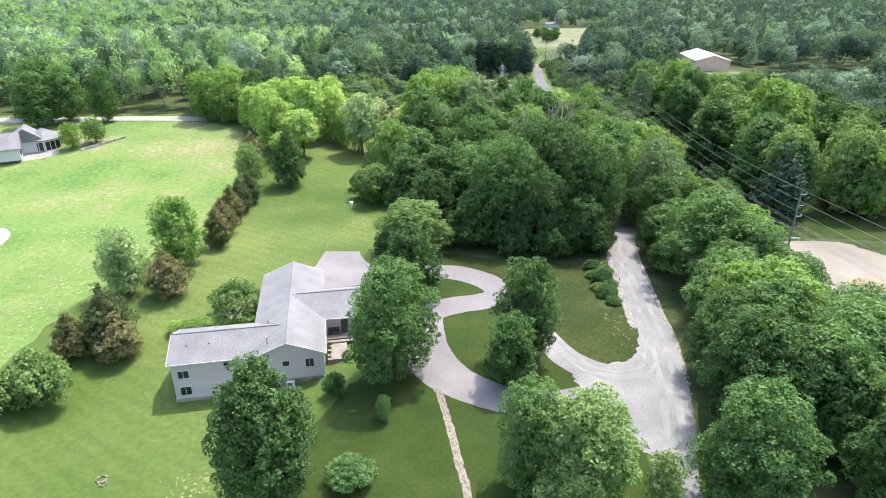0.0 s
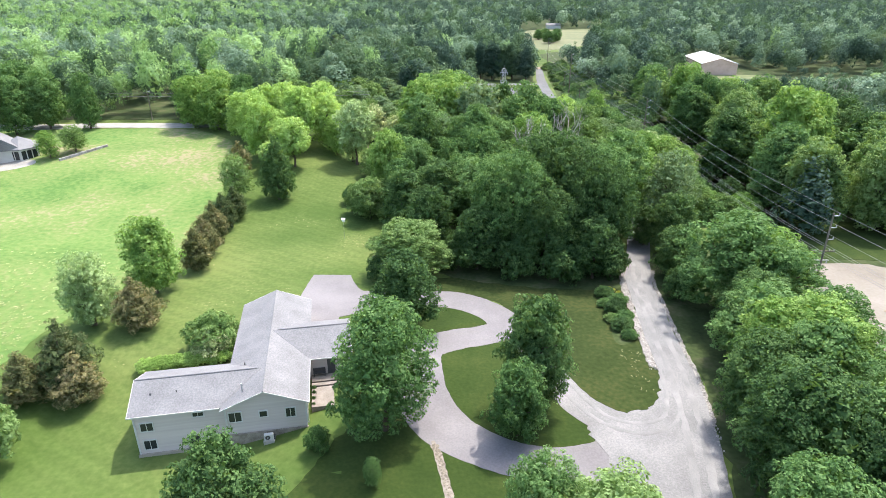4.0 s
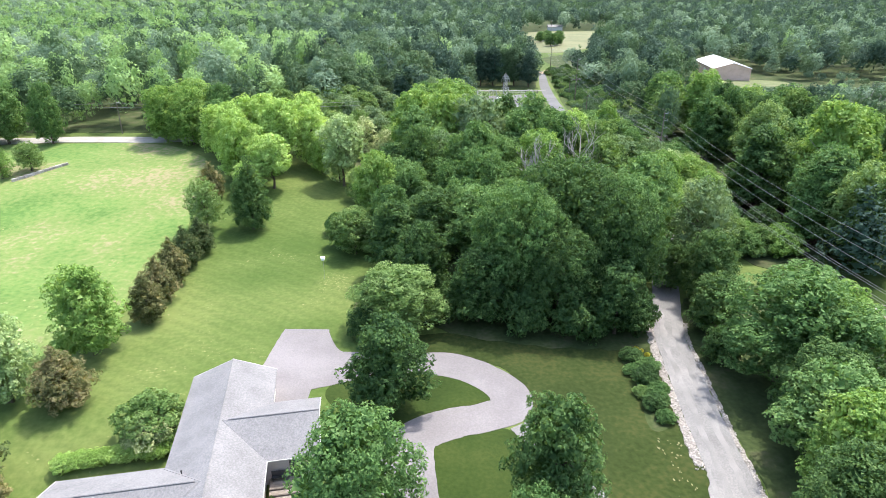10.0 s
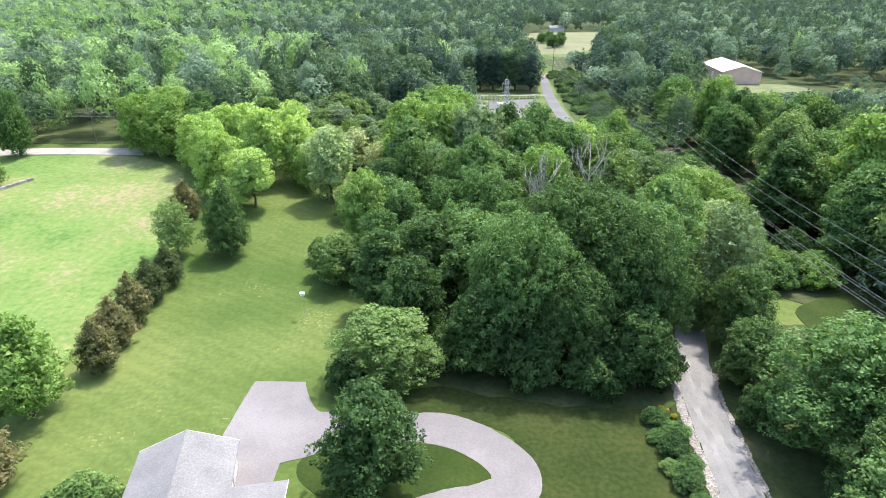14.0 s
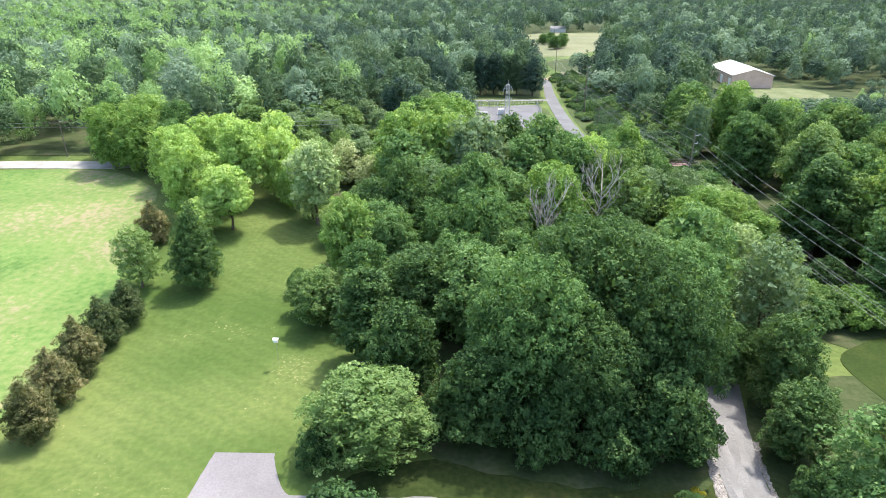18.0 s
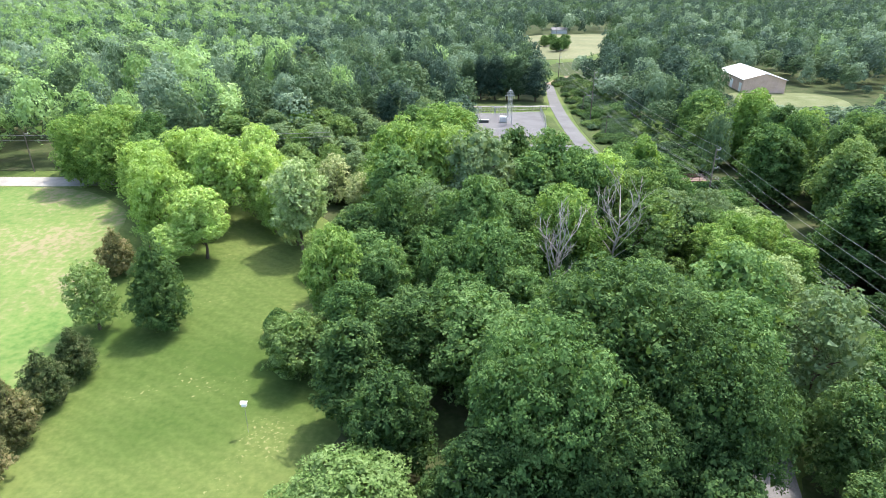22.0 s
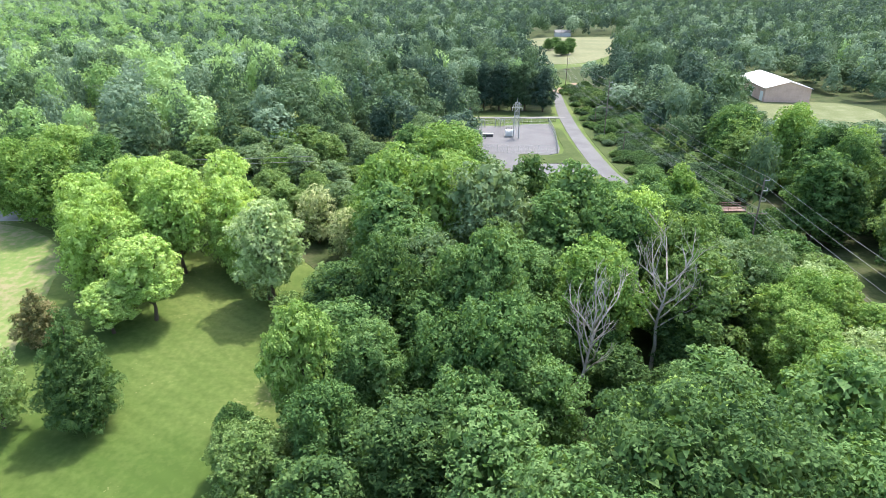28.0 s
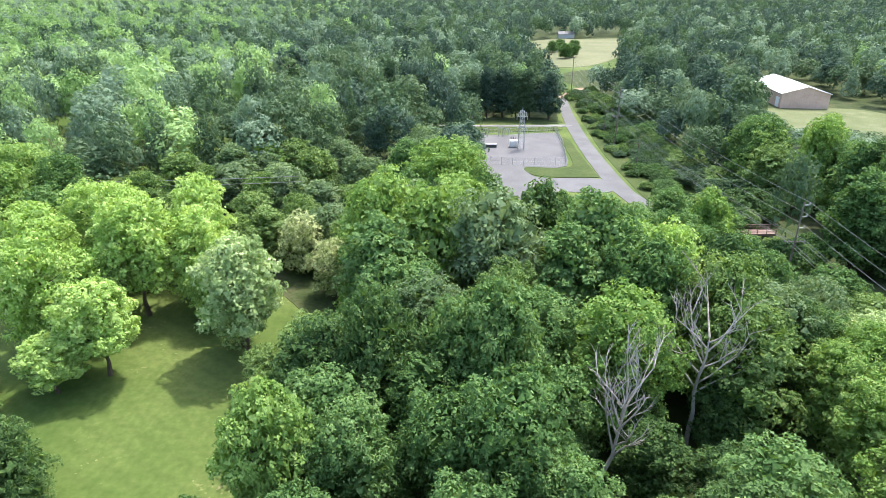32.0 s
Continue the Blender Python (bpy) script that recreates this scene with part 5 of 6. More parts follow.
# ---- power line ----
def utility_pole(x, y, h, arms=1, lean=0.0, r=0.17, label="weathered wooden power pole with crossarm and insulators", low_arm=False):
    top = tagged(new("utility_pole"), label, "utility pole")
    top.matrix_world = pose(x, y, ter(x, y), 0, lean, 0)
    part("pole", rod((0, 0, -0.5), (0, 0, h), r, r * 0.7, 9), WOOD, top)
    spots = []
    for k in range(arms):
        z = h - 0.5 - 1.9 * k
        arm = part("bracket", box(0.9, 0.1, 0.12, (0.4, 0, z)), STEEL, top)
        ins = rod((0.85, 0, z + 0.05), (0.85, 0, z + 0.5), 0.09, 0.05, 7)
        part("insulator", ins, STEEL, top)
        spots.append((0.85, 0, z + 0.5))
    if low_arm:
        z = h * 0.52
        part("crossarm", box(3.4, 0.12, 0.14, (0, 0.14, z)), WOOD, top)
        for s in (-1.55, -0.9, 0.9, 1.55):
            part("insulator", rod((s, 0.14, z + 0.12), (s, 0.14, z + 0.4), 0.06, 0.04, 6), STEEL, top)
            spots.append((s, 0.14, z + 0.4))
    return [top.matrix_world @ Vector(s) for s in spots]


def wire(ends, sag, n=14, r=0.022):
    bm = bmesh.new()
    for a, b in zip(ends, ends[1:]):
        last = None
        for k in range(n + 1):
            t = k / n
            p = a.lerp(b, t) - Vector((0, 0, sag * 4 * t * (1 - t)))
            if last:
                rod(last, p, r, r, 4, bm)
            last = p
    return tagged(part("power_wire", bm, WIRE), "thin sagging power line wire", "wire", "power line wires")


line = [utility_pole(*p) for p in ((84, 10, 13, 3, 0, 0.17, "weathered wooden power pole with crossarm and insulators", True), (55, 99.5, 13.2, 3, 0, 0.17, "weathered wooden power pole with crossarm and insulators", True),
        (51, 190, 14, 3, 0, 0.17, "weathered wooden power pole with crossarm and insulators", True), (43, 281, 17, 3, 0, 0.18, "tall power pole with stacked insulator brackets", True), (45, 380, 15, 3, 0, 0.17, "weathered wooden power pole with crossarm and insulators", True))]
for k in range(7):
    wire([p[k] for p in line], 1.6 if k < 3 else 1.9)
utility_pole(43.4, 257, 7.0, 1, 0, 0.13, "short wooden pole with a crossarm", False)
part("crossarm", box(2.6, 0.1, 0.12, (0, 0, 6.5)), WOOD, scene.objects["utility_pole.005"])
utility_pole(43.2, 298, 6.4, 1, 0, 0.13, "short wooden pole beside the lane")
utility_pole(-13.5, 311.7, 13, 1, 0, 0.14, "slim wooden pole before the far wood")
utility_pole(64, 540, 17, 1, 0, 0.16, "distant power pole in the pale field")
utility_pole(-96, 194, 9, 1, 0, 0.14, "wooden pole beside the country lane")
utility_pole(-176, 194, 9, 1, 0, 0.14, "wooden pole beside the country lane")
for z in (13.2, 14.2):
    wire([Vector((-176, 194, z)), Vector((-96, 194, z)), Vector((-30, 200, z))], 0.5, 8, 0.035)


# ---- substation ----
def lattice(x, y, h, w0, w1, name, label, mat):
    top = tagged(new(name), label, "tower")
    top.location = (x, y, 0.12)
    c = [(-1, -1), (1, -1), (1, 1), (-1, 1)]
    wid = lambda t: w0 + (w1 - w0) * t
    for a, b in c:
        part("leg", rod((a * w0, b * w0, 0), (a * w1, b * w1, h), 0.09, 0.07, 5), mat, top)
    n = max(3, int(h / 1.4))
    for k in range(n):
        t, u = k / n, (k + 1) / n
        for i in range(4):
            (a, b), (d, e) = c[i], c[(i + 1) % 4]
            part("brace", rod((a * wid(t), b * wid(t), h * t), (d * wid(u), e * wid(u), h * u), 0.045, None, 4), mat, top)
            part("rung", rod((a * wid(u), b * wid(u), h * u), (d * wid(u), e * wid(u), h * u), 0.045, None, 4), mat, top)
    return top


tower = lattice(14.6, 275.5, 11.2, 0.9, 0.55, "lattice_tower", "grey steel lattice tower in the substation yard", STEEL)
part("peak", rod((0, 0, 11.2), (0, 0, 12.6), 0.12, 0.03), STEEL, tower)
for z, s in ((9.6, 1.6), (10.6, 1.2), (6.4, 1.4)):
    part("crossarm", box(2 * s, 0.14, 0.14, (0, 0, z)), STEEL, tower)
    for q in (-s + 0.1, 0, s - 0.1):
        part("insulator", rod((q, 0, z - 0.9), (q, 0, z), 0.1, 0.08), STEEL, tower)
transformer = tagged(new("transformer"), "white power transformer with cooling fins and bushings", "transformer")
transformer.location = (12.6, 278.6, 0.12)
part("plinth", box(3.0, 2.4, 0.25, (0, 0, 0), bevel=0.03), CONCRETE, transformer)
part("tank", box(2.2, 1.6, 1.9, (0, 0, 0.25), bevel=0.05), WHITE, transformer)
for k in range(7):
    part("fin", box(0.08, 0.5, 1.5, (-0.95 + k * 0.316, -1.05, 0.4)), WHITE, transformer)
for k in (-0.7, 0, 0.7):
    part("bushing", rod((k, 0.2, 2.15), (k, 0.2, 3.0), 0.14, 0.06), DARK, transformer)
switch = tagged(new("switchgear"), "low grey switchgear cabinet on the gravel", "cabinet")
switch.location = (6.0, 278, 0.12)
part("body", box(3.2, 1.4, 0.9, (0, 0, 0), bevel=0.03), DARK, switch)
part("lid", box(3.3, 1.5, 0.1, (0, 0, 0.9)), STEEL, switch)
for x, y, h in ((3.4, 280, 3.6), (4.6, 291, 2.6), (9.5, 292, 2.8), (11.2, 292.4, 2.4)):
    f = tagged(new("switch_frame"), "small grey steel frame with switches", "steel frame")
    f.location = (x, y, 0.12)
    for s in (-0.6, 0.6):
        part("post", rod((s, 0, 0), (s, 0, h), 0.09), STEEL, f)
    part("beam", box(1.6, 0.14, 0.16, (0, 0, h)), STEEL, f)
    part("insulator", rod((0, 0, h - 0.7), (0, 0, h), 0.09), STEEL, f)
hframe = tagged(new("h_frame"), "steel lattice gantry beside the gravel track", "gantry")
hframe.location = (-0.9, 312, 0)
for s in (-1.3, 1.3):
    part("post", rod((s, 0, 0), (s * 0.9, 0, 5.4), 0.12), STEEL, hframe)
    part("brace", rod((s, 0, 0.4), (-s * 0.9, 0, 4.6), 0.06), STEEL, hframe)
for z in (3.4, 5.2):
    part("beam", box(3.2, 0.16, 0.2, (0, 0, z)), STEEL, hframe)
fence = tagged(new("chain_link_fence"), "grey chain-link fence round the substation yard", "fence")
corners = [(25.4, 259), (27.2, 280), (27.4, 297.2), (12, 293.6), (2.2, 290.6), (2.2, 259.4), (14, 257.6), (25.4, 259)]
for a, b in zip(corners, corners[1:]):
    a, b = Vector((*a, 0.1)), Vector((*b, 0.1))
    n = max(2, round((b - a).length / 3))
    for k in range(n):
        p = a.lerp(b, k / n)
        part("post", rod(p, p + Vector((0, 0, 2.3)), 0.05, None, 6), STEEL, fence)
    bm = bmesh.new()
    for z in (0.15, 1.2, 2.25):
        rod(a + Vector((0, 0, z)), b + Vector((0, 0, z)), 0.022, None, 4, bm)
    m = int((b - a).length / 0.6)
    for k in range(m):
        p, q = a.lerp(b, k / m), a.lerp(b, (k + 1) / m)
        rod(p + Vector((0, 0, 0.1)), q + Vector((0, 0, 2.2)), 0.01, None, 3, bm)
        rod(q + Vector((0, 0, 0.1)), p + Vector((0, 0, 2.2)), 0.01, None, 3, bm)
    part("mesh", bm, STEEL, fence)
patch("substation_lawn", [(15, 257), (14.6, 252), (18.5, 248.4), (31.4, 248.2), (32, 252), (31, 270), (30.6, 287), (28.6, 291), (28, 280), (26.6, 257.8)], ROUGH, z=0.14, steps=4, label="mown grass verge round the substation", category="lawn")
patch("track_lawn", [(-30, 300), (-2, 296), (10, 298.5), (27, 301), (30, 304), (20, 305.5), (-10, 304.6), (-30, 303.6)], ROUGH, z=0.13, steps=3, label="mown strip along the gravel track", category="lawn")
patch("track_lawn", [(-30, 309), (-10, 310), (16, 311), (30, 312.5), (30, 318), (10, 318), (-30, 317)], ROUGH, z=0.13, steps=3, seed=2, label="mown strip along the gravel track", category="lawn")
for x, y in ((26, 300.5), (29, 301.5)):
    g = tagged(new("field_gate"), "low dark metal gate by the track", "gate")
    g.location = (x, y, 0.1)
    for s in (-1.2, 1.2):
        part("post", rod((s, 0, 0), (s, 0, 1.3), 0.07), DARK, g)
    for z in (0.4, 0.8, 1.2):
        part("rail", rod((-1.2, 0, z), (1.2, 0, z), 0.035), DARK, g)

# ---- bridge ----
bridge = tagged(new("foot_bridge"), "low rusty steel bridge with a rail across the ditch", "bridge")
bridge.matrix_world = pose(52, 209, 0, 0, 0, 4)
part("deck", box(11, 2.6, 0.4, (0, 0, 1.1)), RUST, bridge)
for s in (-1.25, 1.25):
    for z in (1.85, 2.3):
        part("rail", box(11, 0.08, 0.14, (0, s, z)), RUST, bridge)
    for k in range(7):
        part("baluster", box(0.1, 0.1, 0.95, (-5.3 + k * 1.77, s, 1.5)), RUST, bridge)
for s in (-4.6, 4.6):
    part("pier", box(0.8, 2.4, 1.2, (s, 0, -0.1)), CONCRETE, bridge)


# ---- barn ----
barn = tagged(new("barn"), "large tan metal barn with a low white gable roof", "barn")
barn.matrix_world = pose(129.2, 343.8, 0, 0, 0, -5)
BW, BL, BE, BR = 17.6, 36.0, 5.6, 8.2
bm = bmesh.new()
q = [bm.verts.new(p) for p in ((-BW / 2, 0, 0), (BW / 2, 0, 0), (BW / 2, BL, 0), (-BW / 2, BL, 0), (-BW / 2, 0, BE), (BW / 2, 0, BE), (BW / 2, BL, BE), (-BW / 2, BL, BE), (0, 0, BR), (0, BL, BR))]
for face in ((0, 1, 5, 8, 4), (1, 2, 6, 5), (2, 3, 7, 9, 6), (3, 0, 4, 7)):
    bm.faces.new([q[k] for k in face])
part("wall", bm, TAN, barn)
for s in (-1, 1):
    bm = bmesh.new()
    o = 0.5
    zl = BE - o * (BR - BE) / (BW / 2)
    v = [bm.verts.new(p) for p in ((0, -o, BR + 0.05), (s * (BW / 2 + o), -o, zl + 0.05), (s * (BW / 2 + o), BL + o, zl + 0.05), (0, BL + o, BR + 0.05))]
    fc = bm.faces.new(v)
    ex = bmesh.ops.extrude_face_region(bm, geom=[fc])
    bmesh.ops.translate(bm, verts=[k for k in ex["geom"] if isinstance(k, bmesh.types.BMVert)], vec=(0, 0, 0.18))
    bmesh.ops.recalc_face_normals(bm, faces=bm.faces)
    slope = part("roof", bm, WHITE_METAL, barn)
    for k in range(12):
        y = 1.5 + k * 3
        part("seam", rod((s * 0.2, y, BR + 0.2), (s * (BW / 2 + 0.4), y, zl + 0.26), 0.04, None, 4), WHITE_METAL, slope)
for y, w in ((3.5, 3.2), (16, 3.6)):
    part("sliding_door", box(0.12, w, 3.8, (-BW / 2 - 0.06, y, 0.05)), WHITE_METAL, barn)
for k in range(15):
    x = -BW / 2 + 0.6 + k * 1.17
    part("rib", box(0.05, 0.06, BE - 0.1 + (BR - BE) * (1 - abs(x) / (BW / 2)), (x, -0.03, 0.05)), TAN, barn)

# ---- neighbour's house ----
nb = tagged(new("neighbour_house"), "white house with grey roofs and a windowed sunroom", "house")
nb.matrix_world = pose(-120.7, 149.8, 3.2, 0, 0, 32)


def gable_block(parent, x0, x1, y0, y1, eave, rise, along="x", wall=None, over=0.4):
    bm = bmesh.new()
    box(x1 - x0, y1 - y0, eave, ((x0 + x1) / 2, (y0 + y1) / 2, 0), bm=bm)
    part("wall", bm, wall or TRIM, parent)
    bm = bmesh.new()
    a0, a1, b0, b1 = (x0 - over, x1 + over, y0 - over, y1 + over) if along == "x" else (y0 - over, y1 + over, x0 - over, x1 + over)
    mid = (b0 + b1) / 2
    at = (lambda a, b, z: (a, b, z)) if along == "x" else (lambda a, b, z: (b, a, z))
    pts = [bm.verts.new(at(a, b, z)) for a in (a0, a1) for b, z in ((b0, eave), (mid, eave + rise), (b1, eave), (b1, eave - 0.15), (b0, eave - 0.15))]
    bmesh.ops.convex_hull(bm, input=pts)
    return part("roof", bm, SHINGLE, parent)


gable_block(nb, -12, 6, -5, 5, 3.0, 3.2)
gable_block(nb, 3, 11.5, 1.5, 8.5, 3.2, 3.4, "y")
sun_roof = bmesh.new()
ring6 = [(11.2 + math.cos(a) * 5.0, 5.0 + math.sin(a) * 5.0) for a in (radians(k * 60 - 90) for k in range(6))]
bmesh.ops.convex_hull(sun_roof, input=[sun_roof.verts.new((*p, z)) for p in ring6 for z in (3.1, 3.28)] + [sun_roof.verts.new((11.2, 5.0, 5.8))])
part("roof", sun_roof, SHINGLE, nb)
bm = bmesh.new()
inner = [(11.2 + math.cos(a) * 4.4, 5.0 + math.sin(a) * 4.4) for a in (radians(k * 60 - 90) for k in range(6))]
bmesh.ops.convex_hull(bm, input=[bm.verts.new((*p, z)) for p in inner for z in (0, 3.1)])
part("wall", bm, TRIM, nb)
for k in range(6):
    a, b = Vector((*inner[k], 0)), Vector((*inner[(k + 1) % 6], 0))
    for f3 in (0.2, 0.5, 0.8):
        p = a.lerp(b, f3)
        off = ((a + b) / 2 - Vector((11.2, 5.0, 0))).normalized() * 0.03
        part("pane", box(1.05, 0.08, 2.1, (p.x + off.x, p.y + off.y, 0.55), turn=math.atan2(b.y - a.y, b.x - a.x)), GLASS, nb)
for k in range(9):
    part("pane", box(0.95, 0.08, 1.9, (-9.5 + k * 1.25, -5.02, 0.6)), GLASS, nb)
for k in range(2):
    part("pane", box(0.95, 0.08, 1.6, (6.7 + k * 1.15, 1.98, 0.7)), GLASS, nb)
for k in range(3):
    part("pane", box(0.08, 1.1, 1.5, (6.02, -3.6 + k * 1.6, 0.8)), GLASS, nb)
patch("neighbour_patio", [(-121, 146), (-110, 151.5), (-107.5, 155.5), (-111, 157.5), (-117, 154.5), (-121, 151)], CONCRETE, z=0.08, steps=3, label="pale concrete patio by the neighbour's house", category="patio")
patch("gravel_pad", [(-104, 98), (-88, 100), (-86.6, 105), (-90, 110), (-96, 111.5), (-108, 110)], CONCRETE, z=0.08, label="pale gravel pad in the meadow", category="pad")
kerb = tagged(new("retaining_wall"), "low pale concrete retaining wall in the meadow", "wall")
for k in range(9):
    t = k / 8
    part("block", box(1.5, 0.5, 0.7, (-101.8 + 6 * t, 157.4 + 9.2 * t, ter(-101.8 + 6 * t, 157.4 + 9.2 * t) - 0.1), turn=radians(57), bevel=0.03), EDGE_STONE, kerb)
gable = tagged(new("far_house"), "distant brown-roofed house among the trees", "house")
gable.matrix_world = pose(-214, 392, 0, 0, 0, 15)
gable_block(gable, -12, 12, -6, 6, 7.5, 3.5, wall=TAN)
far2 = tagged(new("far_house"), "tiny distant white house in the trees", "house")
far2.matrix_world = pose(84, 672, 0, 0, 0, 0)
gable_block(far2, -7, 7, -4, 4, 3.5, 2)

# ---- small things on the lawn ----
bird = tagged(new("martin_house"), "small white birdhouse on a thin pole", "birdhouse")
bird.location = (-23.0, 118, 0)
part("pole", rod((0, 0, -0.2), (0, 0, 3.5), 0.022), STEEL, bird)
part("box", box(0.5, 0.42, 0.45, (0, 0, 3.5), bevel=0.02), WHITE, bird)
bm = bmesh.new()
bmesh.ops.convex_hull(bm, input=[bm.verts.new(p) for p in ((-0.34, -0.3, 3.95), (0.34, -0.3, 3.95), (0.34, 0.3, 3.95), (-0.34, 0.3, 3.95), (-0.34, 0, 4.15), (0.34, 0, 4.15))])
part("roof", bm, WHITE, bird)
for x, y, s in ((-37.4, 49.2, 1.0), (-36.9, 48.6, 0.7)):
    pit = tagged(new("fire_ring"), "small ring of pale stones on the lawn", "fire pit")
    pit.location = (x, y, ter(x, y))
    for k in range(7):
        a = k * 0.9
        st = part("block", box(0.32 * s, 0.22 * s, 0.2, (math.cos(a) * 0.5 * s, math.sin(a) * 0.5 * s, 0), turn=a + 1.57, bevel=0.03), STONE, pit)
ac = tagged(new("air_conditioner"), "white outdoor air-conditioning unit by the foundation", "air conditioner")
ac.matrix_world = house.matrix_world @ pose(0.1, -0.55, -1.3)
part("pad", box(1.2, 0.8, 0.9, (0, 0, -0.9)), CONCRETE, ac)
part("casing", box(1.0, 0.42, 0.72, (0, 0, 0), bevel=0.03), TRIM, ac)
part("fan_grille", rod((-0.1, -0.2, 0.36), (-0.1, -0.235, 0.36), 0.28, None, 16), DARK, ac)
part("fan_hub", rod((-0.1, -0.235, 0.36), (-0.1, -0.26, 0.36), 0.08, None, 10), STEEL, ac)
part("valve_box", box(0.16, 0.3, 0.45, (0.62, 0.02, 0.0), bevel=0.01), DARK, ac)
bench = tagged(new("porch_bench"), "dark bench against the entry wall", "bench")
bench.matrix_world = house.matrix_world @ pose(5.7, 8.35, 0.17)
part("seat", box(1.5, 0.4, 0.08, (0, 0, 0.42)), DARK, bench)
part("backrest", box(1.5, 0.07, 0.5, (0, 0.2, 0.5)), DARK, bench)
for s in (-0.65, 0.65):
    part("leg", box(0.07, 0.36, 0.42, (s, 0, 0)), DARK, bench)
# flower bed along the lane
patch("flower_bed", [(20.6, 96.5), (22.6, 98.5), (24.4, 96), (24, 90), (23.6, 84.6), (21.6, 82.6), (20.6, 84), (21.2, 90)], FLOOR, z=0.04, label="dark mulched planting bed", category="bed")
for k in range(34):
    cy = rng.uniform(72, 81.5)
    cx, w = rng.uniform(20.6, 23.3), rng.uniform(0.04, 0.11)
    lean = rng.uniform(-0.6, 0.6)
    patch("bare_patch", [(cx + math.cos(a) * w * rng.uniform(0.5, 1.4) + math.sin(a) * w * lean, cy + math.sin(a) * w * rng.uniform(0.8, 2.6)) for a in (0, 1, 2, 3, 4, 5)], STRAW, z=0.04, steps=2, label="worn straw-coloured patch in the grass", category="bare ground")
for x, y, h, r, m in ((21.8, 96.4, 2.0, 1.6, DEEP), (23.4, 94.2, 1.9, 1.6, GREEN), (22.2, 91.6, 2.1, 1.7, DEEP), (23.2, 89.4, 1.7, 1.5, GREEN), (22.2, 87, 1.8, 1.6, DEEP), (22.8, 84.6, 1.3, 1.3, GREEN), (24.0, 97.2, 0.8, 0.4, YELLOW), (22.9, 98.6, 0.8, 0.45, YELLOW), (23.5, 98.2, 0.7, 0.35, YELLOW), (22.9, 93, 1.8, 1.4, DEEP), (22.7, 88.2, 1.7, 1.4, GREEN), (21.2, 93.6, 1.3, 1.2, GREEN), (21.4, 89.0, 1.3, 1.2, OLIVE)):
    tree(x, y, h, r, "bush_m", m, "low leafy shrub in the planting bed", "shrub", "bed shrubs", name="shrub")
for x, y in [(-40.8 + 1.35 * k, 75.7 + 0.3 * k) for k in range(8)]:
    tree(x, y, 2.0, 1.35, "bush_m", LIME, "light green clipped hedge behind the house", "hedge", "hedge", name="hedge")
for ly in (3.2, 4.3, 5.4, 6.3):
    x, y, _ = house.matrix_world @ Vector((5.0, ly, 0))
    tree(x, y, 1.0, 0.45, "bush_m", DEEP, "small dark shrub in a bed by the patio", "shrub", "patio shrubs", name="shrub")

# shrubs under the power line
low = random.Random(62)
for k in range(70):
    x, y = low.uniform(44.5, 59), low.uniform(130, 204)
    if (x - 47) ** 2 + (y - 188) ** 2 < 36 or x < 49.5 and 176 < y < 196:
        continue
    h = low.uniform(2.2, 6.0)
    tree(x, y, h, h * low.uniform(0.55, 0.8), "bush_m", low.choice((GREEN, OLIVE, BRIGHT, DEEP)), "rough green shrub under the power line", "shrub", "verge shrubs", name="shrub")
verge = random.Random(61)
for k in range(210):
    x, y = verge.uniform(39.5, 59), verge.uniform(212, 372)
    if x < 40.2 + max(0, 250 - y) * 0.08 or x > 61 - (y - 212) * 0.05:
        continue
    h = 1.5 + (x - 39) / 19 * verge.uniform(1.5, 5.5)
    tree(x, y, h, h * verge.uniform(0.7, 1.2), "bush_m", verge.choice((GREEN, DEEP, HAZE_GREEN, OLIVE)), "low rough shrub under the power line", "shrub", "verge shrubs", name="shrub")
for x, y, h in ((61, 512, 12), (66, 520, 11), (57, 548, 10), (70, 536, 12), (64, 560, 10)):
    tree(x, y, h * 0.8, 5.0, "round_m", GREEN, "dark tree standing in the pale field", group="field trees")
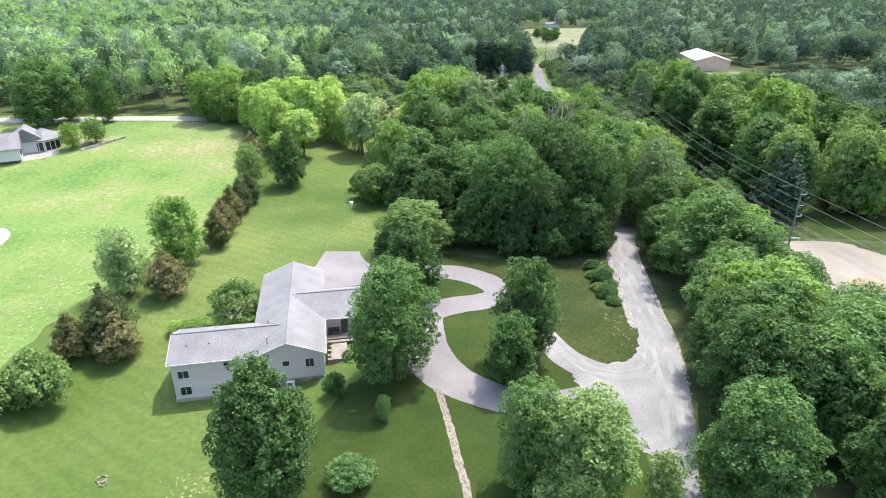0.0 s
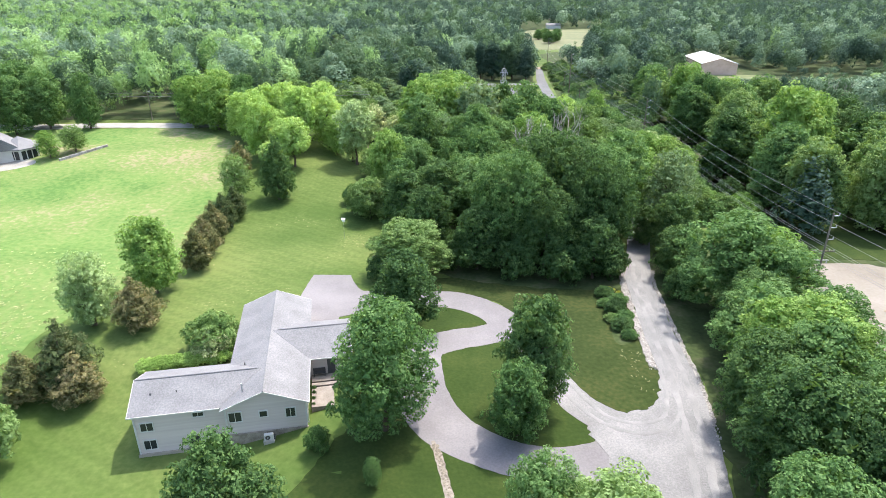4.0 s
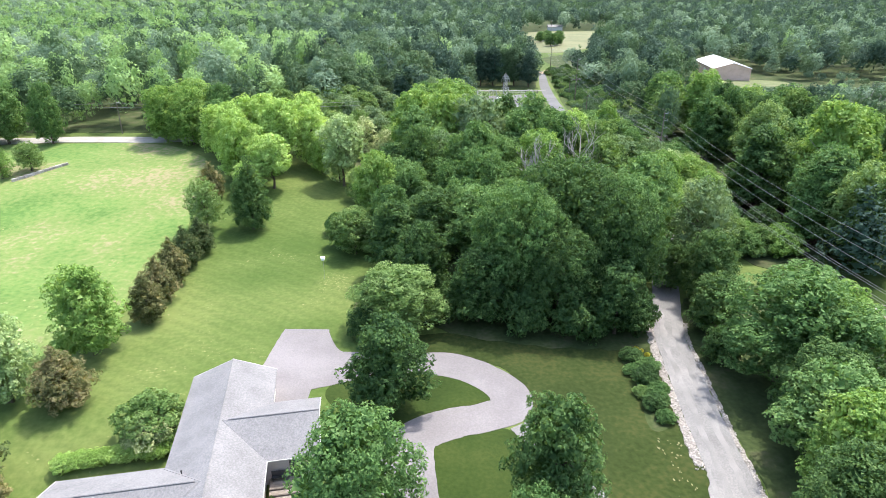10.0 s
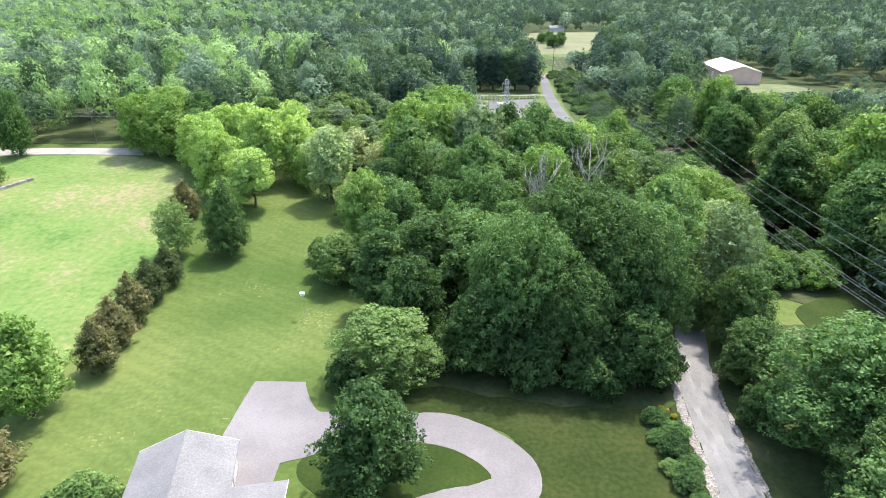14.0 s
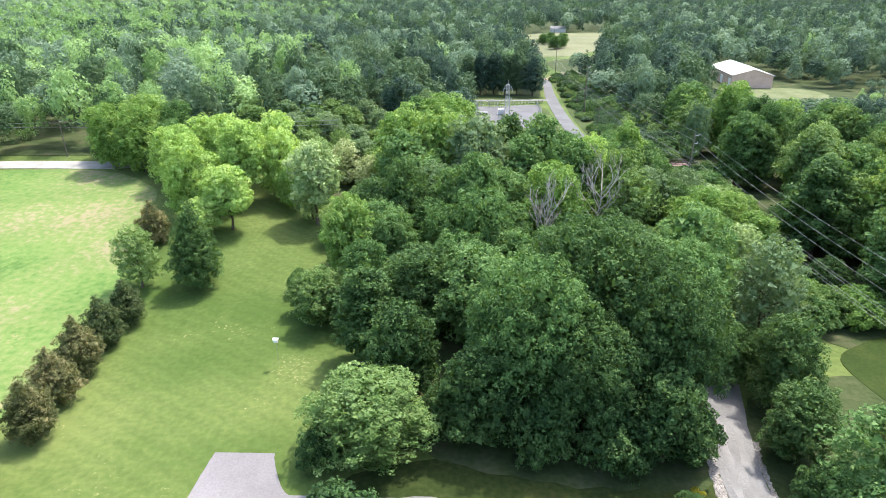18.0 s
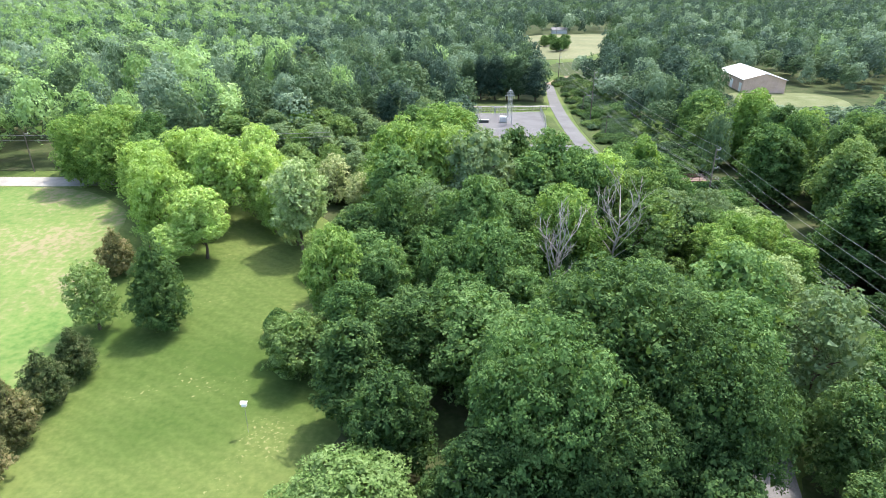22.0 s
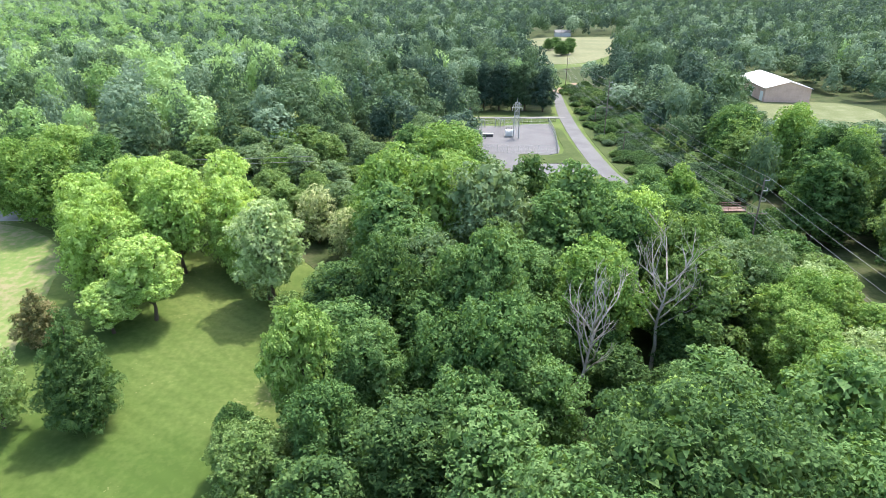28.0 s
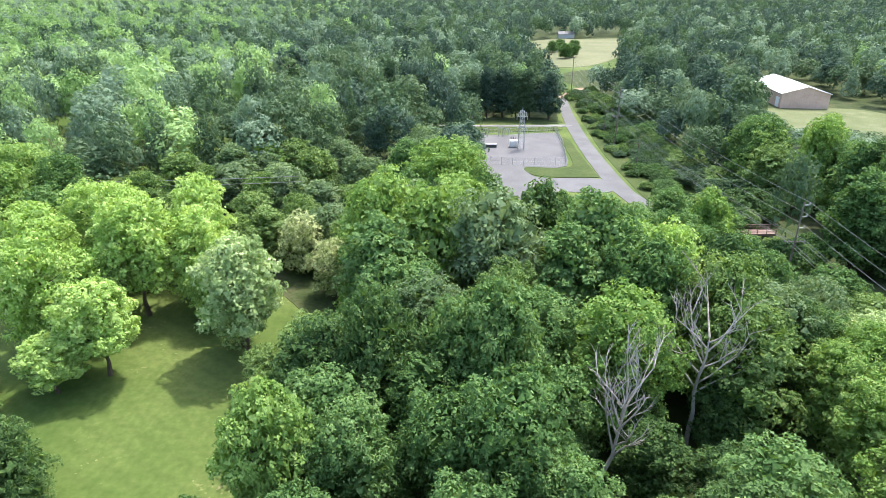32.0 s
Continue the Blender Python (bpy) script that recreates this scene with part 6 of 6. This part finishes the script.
# bare limbs that show through the oak's leaves
oak = min((o for o in scene.objects if o.name.startswith("tree") and not o.parent), key=lambda o: (o.matrix_world.translation.x - 15) ** 2 + (o.matrix_world.translation.y - 117) ** 2)
back = oak.matrix_world.inverted()
limbs = random.Random(71)
for sx, sz, lx in ((-2.5, 8.5, -3.5), (0.5, 9.5, -3), (1.5, 9.0, 3.5), (3.5, 11, 3), (-4, 12.5, -2.5), (5.5, 8.5, 3)):
    bm = bmesh.new()
    p = Vector((15 + sx * 0.8, 111.5, sz))
    d = Vector((lx * 0.14, -0.75, 0.12))
    for k in range(5):
        d = (d + Vector((lx * 0.06 + limbs.uniform(-0.3, 0.3), limbs.uniform(-0.15, 0.1), limbs.uniform(-0.3, 0.25)))).normalized()
        q = p + d * 0.95
        rod(back @ p, back @ q, 0.085 - k * 0.014, 0.071 - k * 0.014, 5, bm)
        if k > 1:
            e = q + (d + Vector((limbs.uniform(-0.7, 0.7), 0, limbs.uniform(-0.5, 0.6)))).normalized() * 0.9
            rod(back @ q, back @ e, 0.035, 0.012, 4, bm)
        p = q
    part("bare_limb", bm, PALE_BARK, oak, "pale bare dead limb")

# tall pale tufts in the meadow
gr = np.random.default_rng(88)
n = 3600
tx, ty = gr.uniform(-112, -57, n), gr.uniform(50, 112, n)
keep = [k for k in range(n) if inside(tx[k], ty[k], [(-59.5, 40), (-60, 80), (-57, 95), (-54, 110), (-54, 114), (-130, 114), (-130, 40)]) and gr.random() < (112 - ty[k]) / 30]
blades = []
for k in keep:
    z = ter(tx[k], ty[k]) + 0.045
    for b in range(7):
        a, lean, h = gr.uniform(0, 6.28), gr.uniform(0.14, 0.4), gr.uniform(0.03, 0.12)
        c, d = math.cos(a), math.sin(a)
        x, y = tx[k] + c * 0.05, ty[k] + d * 0.05
        blades += [(x - d * 0.09, y + c * 0.09, z), (x + d * 0.09, y - c * 0.09, z), (x + c * lean, y + d * lean, z + h)]
tagged(new("meadow_grass", fast_mesh("meadow_grass", np.array(blades), np.arange(len(blades)).reshape(-1, 3), TALL_GRASS)), "pale tufts of tall grass in the meadow", "grass", kind="stuff")
# on the gravel lot
patch("dirt_bed", [(62.4, 93.3), (65.7, 94.3), (71, 93), (71, 88), (63.8, 87.4), (62.6, 90)], DIRT, z=0.16, steps=3, rough_edge=0.15, label="low bed of bare brown dirt on the lot", category="dirt")
bar = tagged(new("barrier_bar"), "low white barrier bar at the lot's edge", "barrier")
bar.location = (61.2, 110.3, 0.05)
part("rail", box(3.4, 0.14, 0.16, (0, 0, 0.5), bevel=0.02), TRIM, bar)
for q in (-1.4, 1.4):
    part("post", box(0.12, 0.12, 0.5, (q, 0, 0)), TRIM, bar)
